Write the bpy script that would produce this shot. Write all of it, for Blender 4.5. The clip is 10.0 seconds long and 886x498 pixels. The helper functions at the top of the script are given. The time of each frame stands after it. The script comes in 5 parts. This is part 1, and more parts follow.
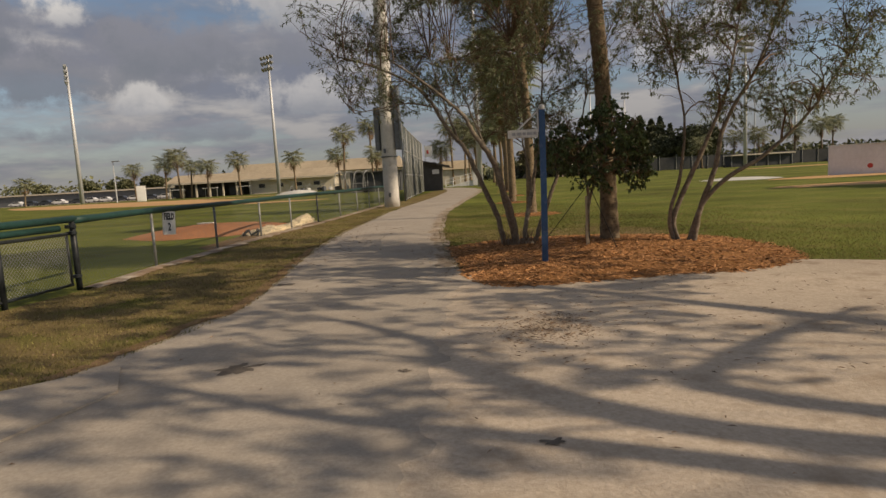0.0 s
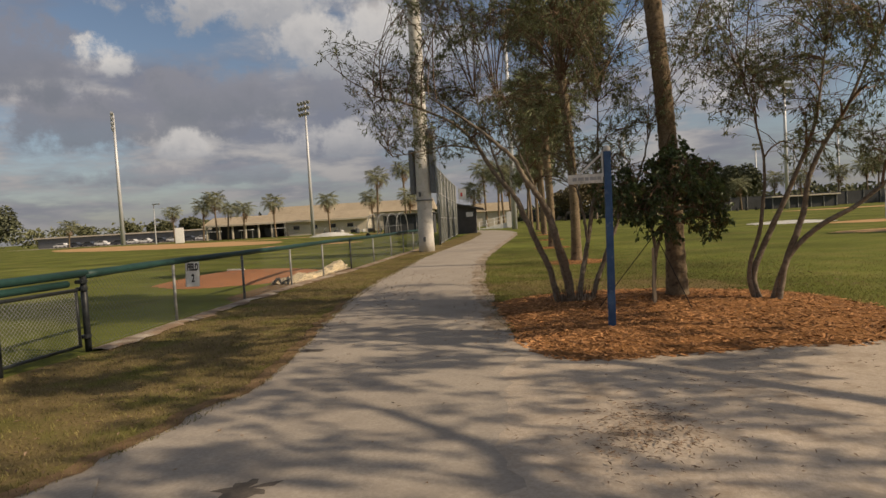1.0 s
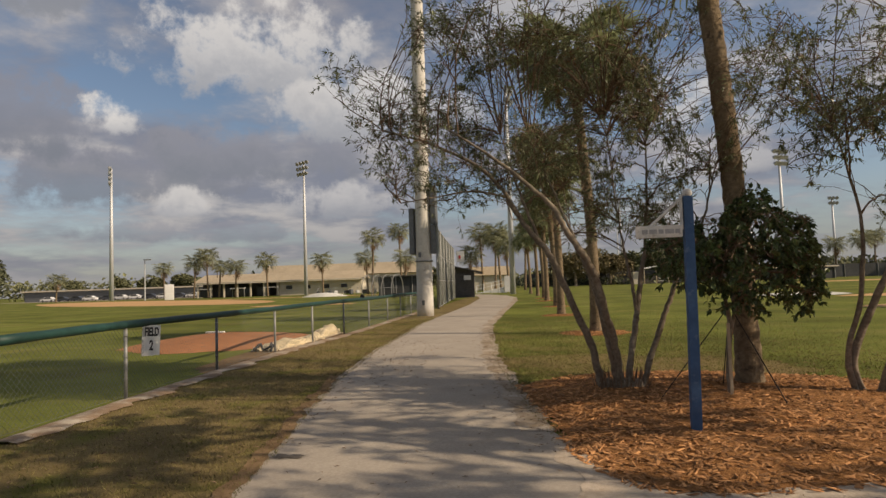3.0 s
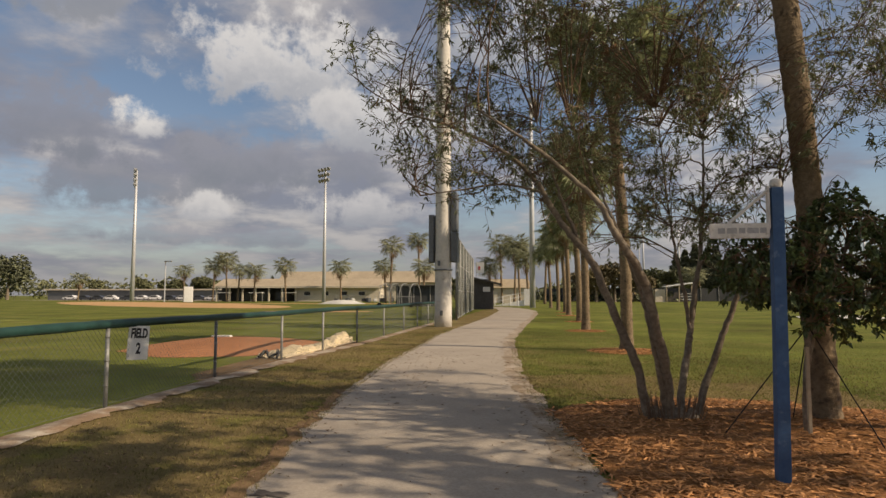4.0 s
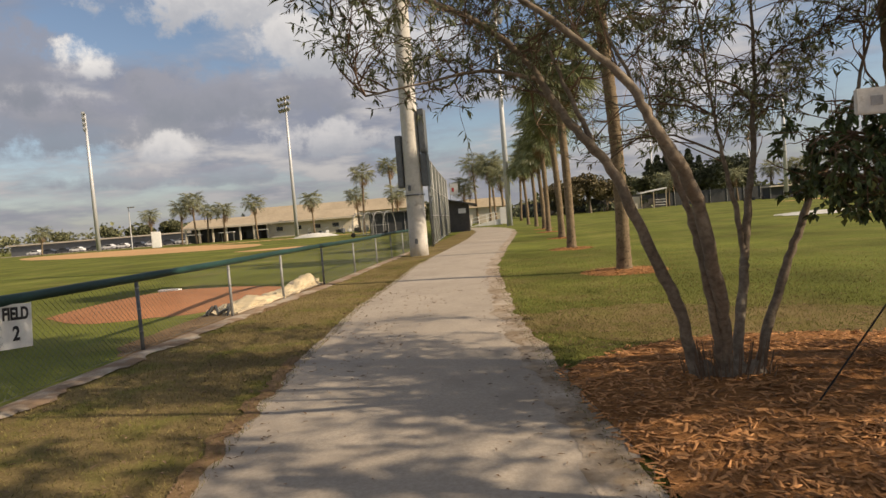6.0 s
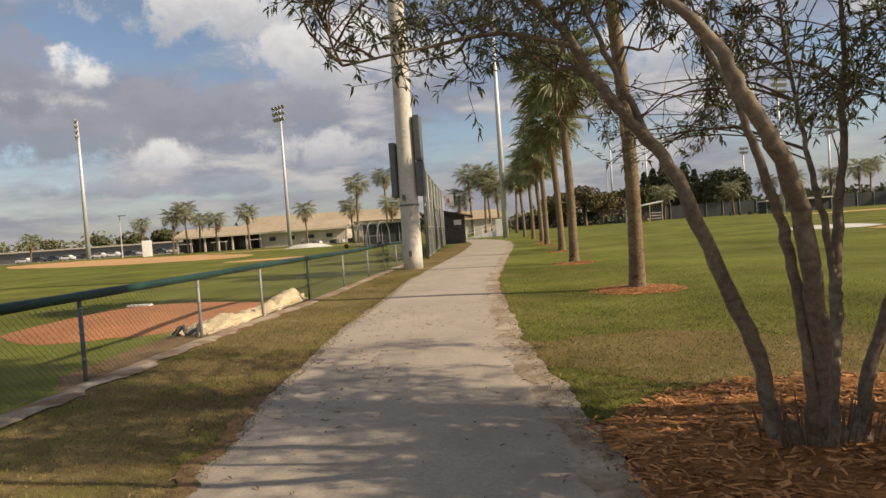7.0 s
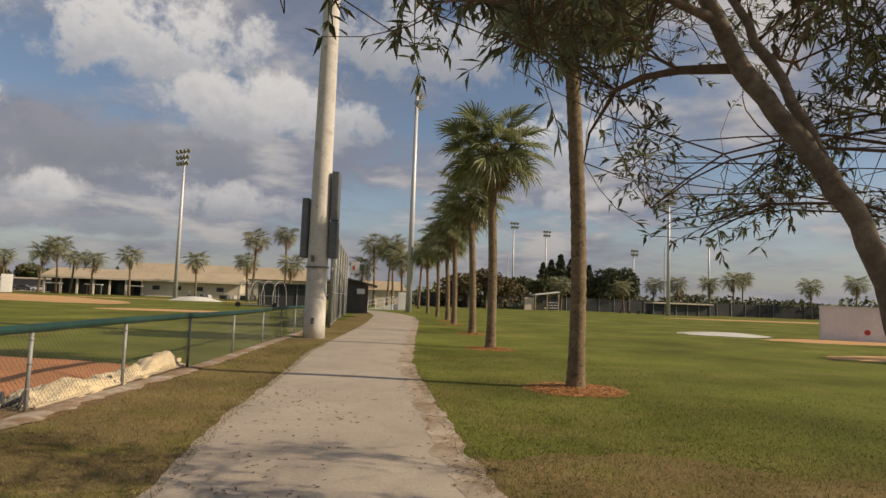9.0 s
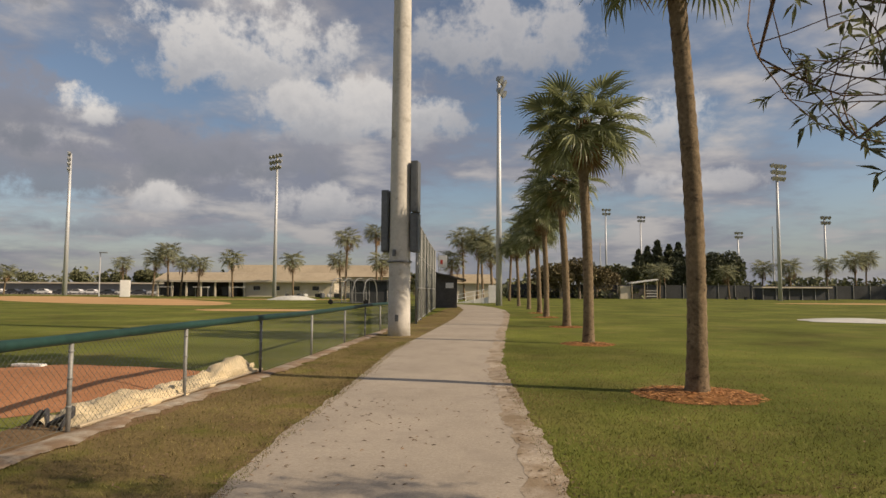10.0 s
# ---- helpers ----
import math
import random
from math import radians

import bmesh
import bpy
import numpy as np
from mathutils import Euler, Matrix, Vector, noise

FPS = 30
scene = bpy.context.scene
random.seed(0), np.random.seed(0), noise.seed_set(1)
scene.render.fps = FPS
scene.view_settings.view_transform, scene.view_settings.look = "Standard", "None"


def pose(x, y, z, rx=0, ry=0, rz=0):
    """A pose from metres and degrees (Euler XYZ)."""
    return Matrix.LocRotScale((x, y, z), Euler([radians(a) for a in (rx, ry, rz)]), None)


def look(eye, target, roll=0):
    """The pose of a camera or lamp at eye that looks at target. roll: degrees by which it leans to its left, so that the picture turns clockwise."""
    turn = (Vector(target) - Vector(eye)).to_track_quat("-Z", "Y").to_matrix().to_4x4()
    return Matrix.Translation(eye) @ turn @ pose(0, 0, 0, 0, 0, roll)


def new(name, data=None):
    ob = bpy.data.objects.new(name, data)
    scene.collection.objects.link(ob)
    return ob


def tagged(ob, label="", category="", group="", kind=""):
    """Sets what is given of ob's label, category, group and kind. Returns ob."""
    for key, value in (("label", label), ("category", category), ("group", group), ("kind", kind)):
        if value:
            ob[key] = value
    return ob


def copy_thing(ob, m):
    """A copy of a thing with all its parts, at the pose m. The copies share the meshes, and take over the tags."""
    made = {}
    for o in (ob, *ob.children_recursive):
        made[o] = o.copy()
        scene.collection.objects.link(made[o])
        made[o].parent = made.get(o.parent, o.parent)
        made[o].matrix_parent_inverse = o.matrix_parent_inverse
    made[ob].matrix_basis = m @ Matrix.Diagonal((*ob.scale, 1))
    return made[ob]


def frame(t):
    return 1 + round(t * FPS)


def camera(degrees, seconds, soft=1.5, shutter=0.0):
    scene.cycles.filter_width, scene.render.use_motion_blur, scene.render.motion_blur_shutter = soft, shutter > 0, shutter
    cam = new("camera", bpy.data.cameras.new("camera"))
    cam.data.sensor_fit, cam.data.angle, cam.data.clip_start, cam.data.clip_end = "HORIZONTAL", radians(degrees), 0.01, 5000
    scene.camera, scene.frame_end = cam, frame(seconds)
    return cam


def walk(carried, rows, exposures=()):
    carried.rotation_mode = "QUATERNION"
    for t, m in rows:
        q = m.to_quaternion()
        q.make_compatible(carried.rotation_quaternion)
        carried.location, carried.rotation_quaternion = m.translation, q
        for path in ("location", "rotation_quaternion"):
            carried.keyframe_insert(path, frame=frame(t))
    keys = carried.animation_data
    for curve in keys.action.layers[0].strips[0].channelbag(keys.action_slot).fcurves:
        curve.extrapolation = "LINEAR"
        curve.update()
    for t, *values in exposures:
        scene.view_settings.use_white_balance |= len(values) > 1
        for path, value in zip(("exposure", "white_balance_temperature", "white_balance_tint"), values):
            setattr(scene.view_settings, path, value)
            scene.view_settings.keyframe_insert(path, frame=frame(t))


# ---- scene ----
cam = camera(71.3, 10.0)
PATH = [
    (0, (1.499, 0.553, 1.391), (1.166, 2.512, 1.162), -3.3),
    (0.5, (1.319, 1.061, 1.474), (0.917, 3.013, 1.303), -3.1),
    (1, (1.094, 1.634, 1.524), (0.666, 3.585, 1.434), -3.3),
    (1.5, (0.91, 2.0, 1.522), (0.49, 3.954, 1.574), -2.6),
    (2, (0.705, 2.561, 1.531), (0.272, 4.511, 1.616), -2.2),
    (2.2, (0.623, 2.725, 1.556), (0.217, 4.679, 1.695), -3.3),
    (3.3, (0.289, 3.726, 1.513), (-0.11, 5.683, 1.62), -1.6),
    (3.5, (0.219, 3.908, 1.541), (-0.167, 5.863, 1.708), -2.6),
    (4, (0.105, 4.505, 1.456), (-0.355, 6.446, 1.606), 0.0),
    (4.5, (0.011, 5.004, 1.551), (-0.414, 6.957, 1.51), -3.0),
    (5, (-0.222, 5.425, 1.614), (-0.534, 7.395, 1.457), -3.6),
    (5.5, (-0.233, 5.965, 1.601), (-0.633, 7.915, 1.401), -3.3),
    (5.7, (-0.238, 6.155, 1.585), (-0.633, 8.111, 1.446), -4.6),
    (7, (-0.567, 7.75, 1.584), (-0.938, 9.715, 1.518), -4.0),
    (7.5, (-0.667, 8.177, 1.588), (-1.014, 10.146, 1.58), -2.9),
    (8, (-0.838, 8.76, 1.609), (-1.144, 10.735, 1.692), -0.7),
    (8.5, (-1.168, 9.063, 1.581), (-1.303, 11.053, 1.721), -0.7),
    (9, (-1.319, 9.517, 1.609), (-1.365, 11.51, 1.772), 2.1),
    (9.5, (-1.357, 10.212, 1.612), (-1.552, 12.194, 1.787), -1.4),
    (10, (-1.323, 11.006, 1.626), (-1.655, 12.973, 1.76), 0.3),
]
walk(cam, [(t, look(eye, target, roll)) for t, eye, target, roll in PATH],
     [(0, -0.11, 7100, 12), (2, -0.01, 7100, 12), (4, 0.13, 7100, 12), (5, 0.26, 7100, 12), (7, 0.4, 7100, 12), (8, 0.14, 7100, 12), (10, 0.08, 7100, 12)])

# ---- world, sun ----
SUN_AZ, SUN_EL = radians(97), radians(32)   # clockwise from +y, above the horizon


def direction(az_left, el):
    """Unit vector: degrees left of +y, degrees up."""
    a, e = radians(az_left), radians(el)
    return Vector((-math.sin(a) * math.cos(e), math.cos(a) * math.cos(e), math.sin(e)))


world = bpy.data.worlds.new("sky")
scene.world = world
world.use_nodes = True
wt = world.node_tree
WN, WL = wt.nodes, wt.links


def wmath(op, a, b=None, clamp=False):
    n = WN.new("ShaderNodeMath")
    n.operation, n.use_clamp = op, clamp
    for k, v in enumerate((a, b)):
        if v is None:
            continue
        if isinstance(v, (int, float)):
            n.inputs[k].default_value = v
        else:
            WL.new(v, n.inputs[k])
    return n.outputs[0]


def wdot(vec, c):
    n = WN.new("ShaderNodeVectorMath")
    n.operation = "DOT_PRODUCT"
    WL.new(vec, n.inputs[0])
    n.inputs[1].default_value = c
    return n.outputs["Value"]


def wmix(f, a, b):
    n = WN.new("ShaderNodeMix")
    n.data_type = "RGBA"
    WL.new(f, n.inputs[0])
    for k, v in ((6, a), (7, b)):
        if isinstance(v, tuple):
            n.inputs[k].default_value = (*v, 1)
        else:
            WL.new(v, n.inputs[k])
    return n.outputs[2]


def wnoise(vec, scale, detail=6.0, rough=0.55, offset=(0, 0, 0)):
    m = WN.new("ShaderNodeMapping")
    m.inputs["Location"].default_value = offset
    WL.new(vec, m.inputs[0])
    n = WN.new("ShaderNodeTexNoise")
    n.inputs["Scale"].default_value, n.inputs["Detail"].default_value, n.inputs["Roughness"].default_value = scale, detail, rough
    WL.new(m.outputs[0], n.inputs["Vector"])
    return n.outputs["Fac"]


def wramp(v, lo, hi):
    n = WN.new("ShaderNodeMapRange")
    n.interpolation_type = "SMOOTHSTEP"
    WL.new(v, n.inputs[0])
    n.inputs[1].default_value, n.inputs[2].default_value = lo, hi
    return n.outputs[0]


coords = WN.new("ShaderNodeTexCoord").outputs["Generated"]
sky = WN.new("ShaderNodeTexSky")
sky.sky_type, sky.sun_disc, sky.sun_elevation, sky.sun_rotation = "NISHITA", False, SUN_EL, SUN_AZ
sky.dust_density, sky.air_density, sky.ozone_density = 0.6, 1.0, 2.0
sky_cut = WN.new("ShaderNodeMix")
sky_cut.data_type, sky_cut.blend_type = "RGBA", "MULTIPLY"
sky_cut.inputs[0].default_value = 1.0
WL.new(sky.outputs[0], sky_cut.inputs[6])
sky_cut.inputs[7].default_value = (1.05, 1.02, 1.02, 1)
dz = wdot(coords, (0, 0, 1))
# cloud plane seen in perspective
sep = WN.new("ShaderNodeVectorMath")
sep.operation = "DIVIDE"
WL.new(coords, sep.inputs[0])
den = wmath("ADD", wmath("MAXIMUM", dz, 0.0), 0.16)
comb = WN.new("ShaderNodeCombineXYZ")
for k in range(3):
    WL.new(den, comb.inputs[k])
WL.new(comb.outputs[0], sep.inputs[1])
plane = sep.outputs[0]
base_n = wnoise(plane, 0.9, 8, 0.58, (3.1, 0.7, 0))
toward = wnoise(plane, 0.9, 5, 0.55, (3.1 - 0.22, 0.7 - 0.05, 0.06))
puff = wnoise(coords, 13.0, 9, 0.62)
cover = wramp(base_n, 0.40, 0.56)
light = wramp(wmath("SUBTRACT", base_n, toward), -0.06, 0.13)
cloud = wmix(light, (2.35, 2.6, 3.4), (5.7, 5.6, 5.7))
col = wmix(wmath("MULTIPLY", cover, 0.92), sky_cut.outputs[2], cloud)
# haze near the horizon
haze = wramp(dz, 0.17, -0.01)
col = wmix(wmath("MULTIPLY", haze, 0.75), col, (2.5, 2.68, 3.15))
# single clouds: degrees left, degrees up, half width, half height, brightness 0..1, strength
CLOUDS = [(38, 9.5, 15, 3.2, 0.04, 0.85), (27, 11.5, 12, 2.6, 0.10, 0.75), (46, 13, 8, 3.0, 0.05, 0.8), (33, 5.0, 9, 1.0, 0.12, 0.6),
          (29, 20, 11, 4.2, 0.85, 0.95), (40, 14.0, 2.6, 1.7, 1.0, 1.0), (18, 15.5, 9, 3.2, 0.8, 0.9), (22, 7.6, 8, 1.7, 0.62, 0.8),
          (34, 7.2, 3.4, 1.3, 0.8, 0.85), (-10, 14, 6, 2.6, 0.75, 0.85), (-12, 9, 8, 1.2, 0.6, 0.7), (4, 22, 9, 4.0, 0.55, 0.85), (46, 25, 9, 4.5, 0.3, 0.9)]
for az, el, w, h, tone, amount in CLOUDS:
    c = direction(az, el)
    r = Vector((c.y, -c.x, 0)).normalized()
    u = r.cross(c)
    a = wmath("DIVIDE", wdot(coords, r), math.sin(radians(w)))
    b = wmath("DIVIDE", wdot(coords, u), math.sin(radians(h)))
    low = wmath("SUBTRACT", b, wmath("MULTIPLY", wmath("ABSOLUTE", b), 0.25))
    d2 = wmath("ADD", wmath("MULTIPLY", a, a), wmath("MULTIPLY", low, low))
    edge = wmath("ADD", d2, wmath("MULTIPLY", wmath("SUBTRACT", puff, 0.5), 5.2))
    mask = wmath("MULTIPLY", wramp(edge, 1.0, 0.1), wramp(wdot(coords, c), 0.5, 0.7))
    shade = wramp(wmath("ADD", b, wmath("MULTIPLY", wmath("SUBTRACT", puff, 0.5), 3.0)), -1.0, 0.9)
    lit = wmix(shade, tuple(2.2 + 2.3 * tone + k for k in (-0.15, 0.15, 0.75)), tuple(2.6 + 5.6 * tone + k for k in (0.15 * tone - 0.15, 0.05, 0.8 - 0.7 * tone)))
    col = wmix(wmath("MULTIPLY", mask, amount), col, lit)
WL.new(col, WN["Background"].inputs[0])
WN["Background"].inputs[1].default_value = 0.085

sun_data = bpy.data.lights.new("sun", "SUN")
sun_data.energy, sun_data.angle, sun_data.color = 4.4, radians(0.55), (1.0, 0.85, 0.66)
sun = new("sun", sun_data)
sun.matrix_world = look((0, 0, 60), Vector((0, 0, 60)) - Vector((math.sin(SUN_AZ) * math.cos(SUN_EL), math.cos(SUN_AZ) * math.cos(SUN_EL), math.sin(SUN_EL))))


# ---- materials ----
def mat(name, c1, c2, scale=8.0, rough=0.8, bump=0.3, big=0.35, big_scale=0.5, metal=0.0, var="", spec=0.3, stain=None, stain_scale=1.2, stain_cut=(0.55, 0.68), dist=0.01, through_light=0.0, var_amount=0.5):
    m = bpy.data.materials.new(name)
    m.use_nodes = True
    t = m.node_tree
    N, L = t.nodes, t.links
    p = N["Principled BSDF"]
    co = N.new("ShaderNodeTexCoord").outputs["Object"]

    def tex(sc, detail):
        n = N.new("ShaderNodeTexNoise")
        n.inputs["Scale"].default_value, n.inputs["Detail"].default_value, n.inputs["Roughness"].default_value = sc, detail, 0.65
        L.new(co, n.inputs["Vector"])
        return n.outputs["Fac"]

    def rng(v, lo, hi, a=0.0, b=1.0):
        n = N.new("ShaderNodeMapRange")
        L.new(v, n.inputs[0])
        for k, x in enumerate((lo, hi, a, b)):
            n.inputs[k + 1].default_value = x
        return n.outputs[0]

    def blend(f, a, b, kind="MIX"):
        n = N.new("ShaderNodeMix")
        n.data_type, n.blend_type = "RGBA", kind
        if isinstance(f, float):
            n.inputs[0].default_value = f
        else:
            L.new(f, n.inputs[0])
        for k, x in ((6, a), (7, b)):
            if isinstance(x, tuple):
                n.inputs[k].default_value = (*x, 1)
            else:
                L.new(x, n.inputs[k])
        return n.outputs[2]

    fine = tex(scale, 7)
    c = blend(rng(fine, 0.3, 0.7), c1, c2)
    if stain:
        c = blend(rng(tex(stain_scale, 6), *stain_cut), c, stain)
    if big:
        g = rng(tex(big_scale, 4), 0.3, 0.7, 1 - big, 1 + big)
        cg = N.new("ShaderNodeCombineColor")
        for k in range(3):
            L.new(g, cg.inputs[k])
        c = blend(1.0, c, cg.outputs[0], "MULTIPLY")
    if var:
        src = N.new("ShaderNodeNewGeometry").outputs["Random Per Island"] if var == "island" else N.new("ShaderNodeObjectInfo").outputs["Random"]
        g = rng(src, 0, 1, 1 - var_amount, 1 + var_amount)
        cg = N.new("ShaderNodeCombineColor")
        for k in range(3):
            L.new(g, cg.inputs[k])
        c = blend(1.0, c, cg.outputs[0], "MULTIPLY")
    L.new(c, p.inputs["Base Color"])
    p.inputs["Roughness"].default_value, p.inputs["Metallic"].default_value = rough, metal
    p.inputs["Specular IOR Level"].default_value = spec
    if bump:
        b = N.new("ShaderNodeBump")
        b.inputs["Strength"].default_value, b.inputs["Distance"].default_value = bump, dist
        L.new(fine, b.inputs["Height"])
        L.new(b.outputs[0], p.inputs["Normal"])
    if through_light:
        tr = N.new("ShaderNodeBsdfTranslucent")
        L.new(c, tr.inputs[0])
        mx = N.new("ShaderNodeMixShader")
        mx.inputs[0].default_value = through_light
        L.new(p.outputs[0], mx.inputs[1])
        L.new(tr.outputs[0], mx.inputs[2])
        L.new(mx.outputs[0], N["Material Output"].inputs[0])
    return m


GRASS = mat("grass", (0.085, 0.108, 0.02), (0.165, 0.172, 0.04), 22, 0.9, 0.8, 0.42, 0.2, stain=(0.19, 0.17, 0.055), stain_scale=0.35, stain_cut=(0.5, 0.75), dist=0.02, spec=0.06)
BLADE = mat("grass_blade", (0.115, 0.135, 0.032), (0.215, 0.20, 0.064), 3, 0.8, 0, 0.42, 0.2, var="island", var_amount=0.4, through_light=0.25, stain=(0.28, 0.22, 0.10), stain_scale=0.9, stain_cut=(0.45, 0.65))
DRY_BLADE = mat("dry_grass_blade", (0.16, 0.135, 0.048), (0.29, 0.235, 0.096), 3, 0.8, 0, 0.32, 0.6, var="island", var_amount=0.5, through_light=0.25, stain=(0.165, 0.165, 0.042), stain_scale=1.1, stain_cut=(0.48, 0.64))
DRY = mat("dry_verge", (0.125, 0.092, 0.042), (0.235, 0.178, 0.082), 26, 0.95, 0.7, 0.3, 0.6, stain=(0.14, 0.135, 0.036), stain_scale=1.1, stain_cut=(0.5, 0.68), dist=0.02, spec=0.06)
PATH_M = mat("worn_concrete", (0.32, 0.278, 0.228), (0.43, 0.377, 0.312), 34, 0.9, 0.35, 0.12, 0.45, stain=(0.31, 0.27, 0.225), stain_scale=1.6, stain_cut=(0.5, 0.75), spec=0.06)
SAND = mat("sandy_ground", (0.40, 0.33, 0.255), (0.54, 0.46, 0.37), 30, 0.95, 0.6, 0.14, 0.6, stain=(0.32, 0.255, 0.19), stain_scale=2.1, stain_cut=(0.52, 0.72), dist=0.015, spec=0.06)
MULCH = mat("mulch_floor", (0.17, 0.075, 0.03), (0.38, 0.19, 0.075), 30, 0.95, 0.9, 0.3, 1.3, dist=0.03, spec=0.06)
CHIP = mat("wood_chip", (0.27, 0.12, 0.045), (0.50, 0.26, 0.11), 20, 0.85, 0.2, 0.25, 0.9, var="island", var_amount=0.55)
SOIL = mat("brown_soil", (0.15, 0.095, 0.05), (0.26, 0.175, 0.10), 14, 0.95, 0.6, 0.25, 0.9, dist=0.02, spec=0.06)
# palm frond with distance haze put into a paler, greyer base colour
HAZY_FROND = mat("hazed_palm_frond", (0.19, 0.20, 0.115), (0.31, 0.31, 0.19), 1.5, 0.7, 0, 0.2, 0.4, var="island", var_amount=0.4, through_light=0.4)
CLAY = mat("red_clay", (0.33, 0.148, 0.073), (0.43, 0.21, 0.11), 12, 0.95, 0.5, 0.18, 0.5, dist=0.02, spec=0.06)
INFIELD = mat("infield_dirt", (0.46, 0.27, 0.125), (0.56, 0.36, 0.185), 2, 0.95, 0.2, 0.12, 0.1, spec=0.06)
EDGE = mat("sandy_path_edge", (0.34, 0.285, 0.225), (0.46, 0.395, 0.32), 24, 0.95, 0.6, 0.2, 0.8, stain=(0.27, 0.21, 0.145), stain_scale=2.6, stain_cut=(0.42, 0.6), dist=0.015, spec=0.06)
CURB = mat("concrete_curb", (0.31, 0.265, 0.205), (0.44, 0.385, 0.31), 14, 0.9, 0.5, 0.25, 1.6, stain=(0.24, 0.165, 0.105), stain_scale=1.9, stain_cut=(0.40, 0.54))
STEEL = mat("galvanised_steel", (0.22, 0.225, 0.22), (0.33, 0.33, 0.32), 30, 0.6, 0.05, 0.2, 2.0, metal=0.35)
WIRE = mat("chain_link_wire", (0.11, 0.125, 0.11), (0.17, 0.18, 0.165), 20, 0.55, 0, 0.1, metal=0.3)
DARK_WIRE = mat("dark_coated_wire", (0.035, 0.04, 0.038), (0.06, 0.065, 0.06), 20, 0.6, 0, 0.1)
PAD = mat("green_vinyl_pad", (0.010, 0.036, 0.031), (0.017, 0.055, 0.047), 9, 0.55, 0.15, 0.3, 1.2, spec=0.35)
BLACK_STEEL = mat("black_painted_steel", (0.012, 0.015, 0.018), (0.03, 0.034, 0.036), 16, 0.45, 0.1, 0.2, 2.0)
WHITE_PLATE = mat("white_sign_plate", (0.66, 0.66, 0.63), (0.76, 0.76, 0.73), 14, 0.5, 0.05, 0.1, 3.0)
INK = mat("black_sign_ink", (0.015, 0.015, 0.018), (0.03, 0.03, 0.03), 20, 0.6, 0, 0.05)
POLE_M = mat("weathered_concrete_pole", (0.50, 0.48, 0.44), (0.62, 0.59, 0.54), 9, 0.85, 0.3, 0.12, 0.7, stain=(0.34, 0.31, 0.27), stain_scale=2.2, stain_cut=(0.56, 0.7))
POLE_STEEL = mat("pale_steel_pole", (0.50, 0.52, 0.54), (0.60, 0.61, 0.62), 3, 0.5, 0, 0.08, 0.2, metal=0.3)
BOX_GREY = mat("grey_metal_box", (0.12, 0.13, 0.14), (0.18, 0.19, 0.2), 10, 0.5, 0.05, 0.12, 1.0, metal=0.3)
LAMP_M = mat("floodlight_housing", (0.25, 0.26, 0.27), (0.42, 0.43, 0.43), 3, 0.35, 0, 0.1, 1.0, metal=0.5)
BLUE = mat("faded_blue_paint", (0.028, 0.07, 0.16), (0.05, 0.105, 0.21), 12, 0.65, 0.25, 0.25, 2.5, stain=(0.14, 0.19, 0.27), stain_scale=9, stain_cut=(0.58, 0.72))
BOARD_M = mat("weathered_white_board", (0.52, 0.50, 0.46), (0.68, 0.66, 0.62), 18, 0.7, 0.3, 0.15, 3.0, stain=(0.36, 0.33, 0.28), stain_scale=14, stain_cut=(0.58, 0.7))
FADED_INK = mat("faded_lettering", (0.26, 0.26, 0.26), (0.4, 0.4, 0.4), 30, 0.8, 0, 0.2, 4)
BARK = mat("grey_brown_bark", (0.115, 0.09, 0.066), (0.27, 0.222, 0.168), 22, 0.95, 0.9, 0.25, 3.0, stain=(0.30, 0.26, 0.20), stain_scale=5, stain_cut=(0.56, 0.7), dist=0.012)
TWIG = mat("brown_twig", (0.11, 0.07, 0.045), (0.2, 0.135, 0.09), 10, 0.9, 0, 0.2, 2.0)
LEAF = mat("narrow_grey_green_leaf", (0.125, 0.15, 0.07), (0.21, 0.225, 0.12), 5, 0.38, 0, 0.3, 0.9, var="island", var_amount=0.5, through_light=0.36, spec=0.6, stain=(0.17, 0.11, 0.06), stain_scale=2.6, stain_cut=(0.58, 0.66))
LEAF_DARK = mat("broad_dark_green_leaf", (0.05, 0.08, 0.026), (0.10, 0.135, 0.05), 6, 0.42, 0, 0.25, 1.5, var="island", var_amount=0.55, through_light=0.22, spec=0.5)
PALM_TRUNK = mat("ringed_palm_bark", (0.125, 0.092, 0.056), (0.26, 0.195, 0.125), 19, 0.95, 0.9, 0.3, 2.2, stain=(0.065, 0.05, 0.035), stain_scale=7, stain_cut=(0.55, 0.68), dist=0.02)
FROND = mat("palm_frond", (0.15, 0.18, 0.08), (0.27, 0.285, 0.15), 3, 0.42, 0, 0.2, 0.8, var="island", var_amount=0.4, through_light=0.42, spec=0.5)
BOOT = mat("brown_palm_boots", (0.17, 0.095, 0.05), (0.30, 0.18, 0.10), 14, 0.95, 0.5, 0.25, 2)
DEAD_FROND = mat("dead_palm_frond", (0.19, 0.12, 0.065), (0.30, 0.2, 0.12), 8, 0.9, 0, 0.2, 1.5, through_light=0.15)
# far foliage: base colours lightened to stand in for haze over distance
FAR_LEAF = mat("far_tree_foliage", (0.10, 0.11, 0.055), (0.18, 0.18, 0.095), 1.2, 0.85, 0, 0.3, 0.12, var="island", var_amount=0.5)
FAR_DARK = mat("dark_conifer_foliage", (0.085, 0.095, 0.055), (0.145, 0.155, 0.095), 1.2, 0.9, 0, 0.25, 0.12, var="island", var_amount=0.5)
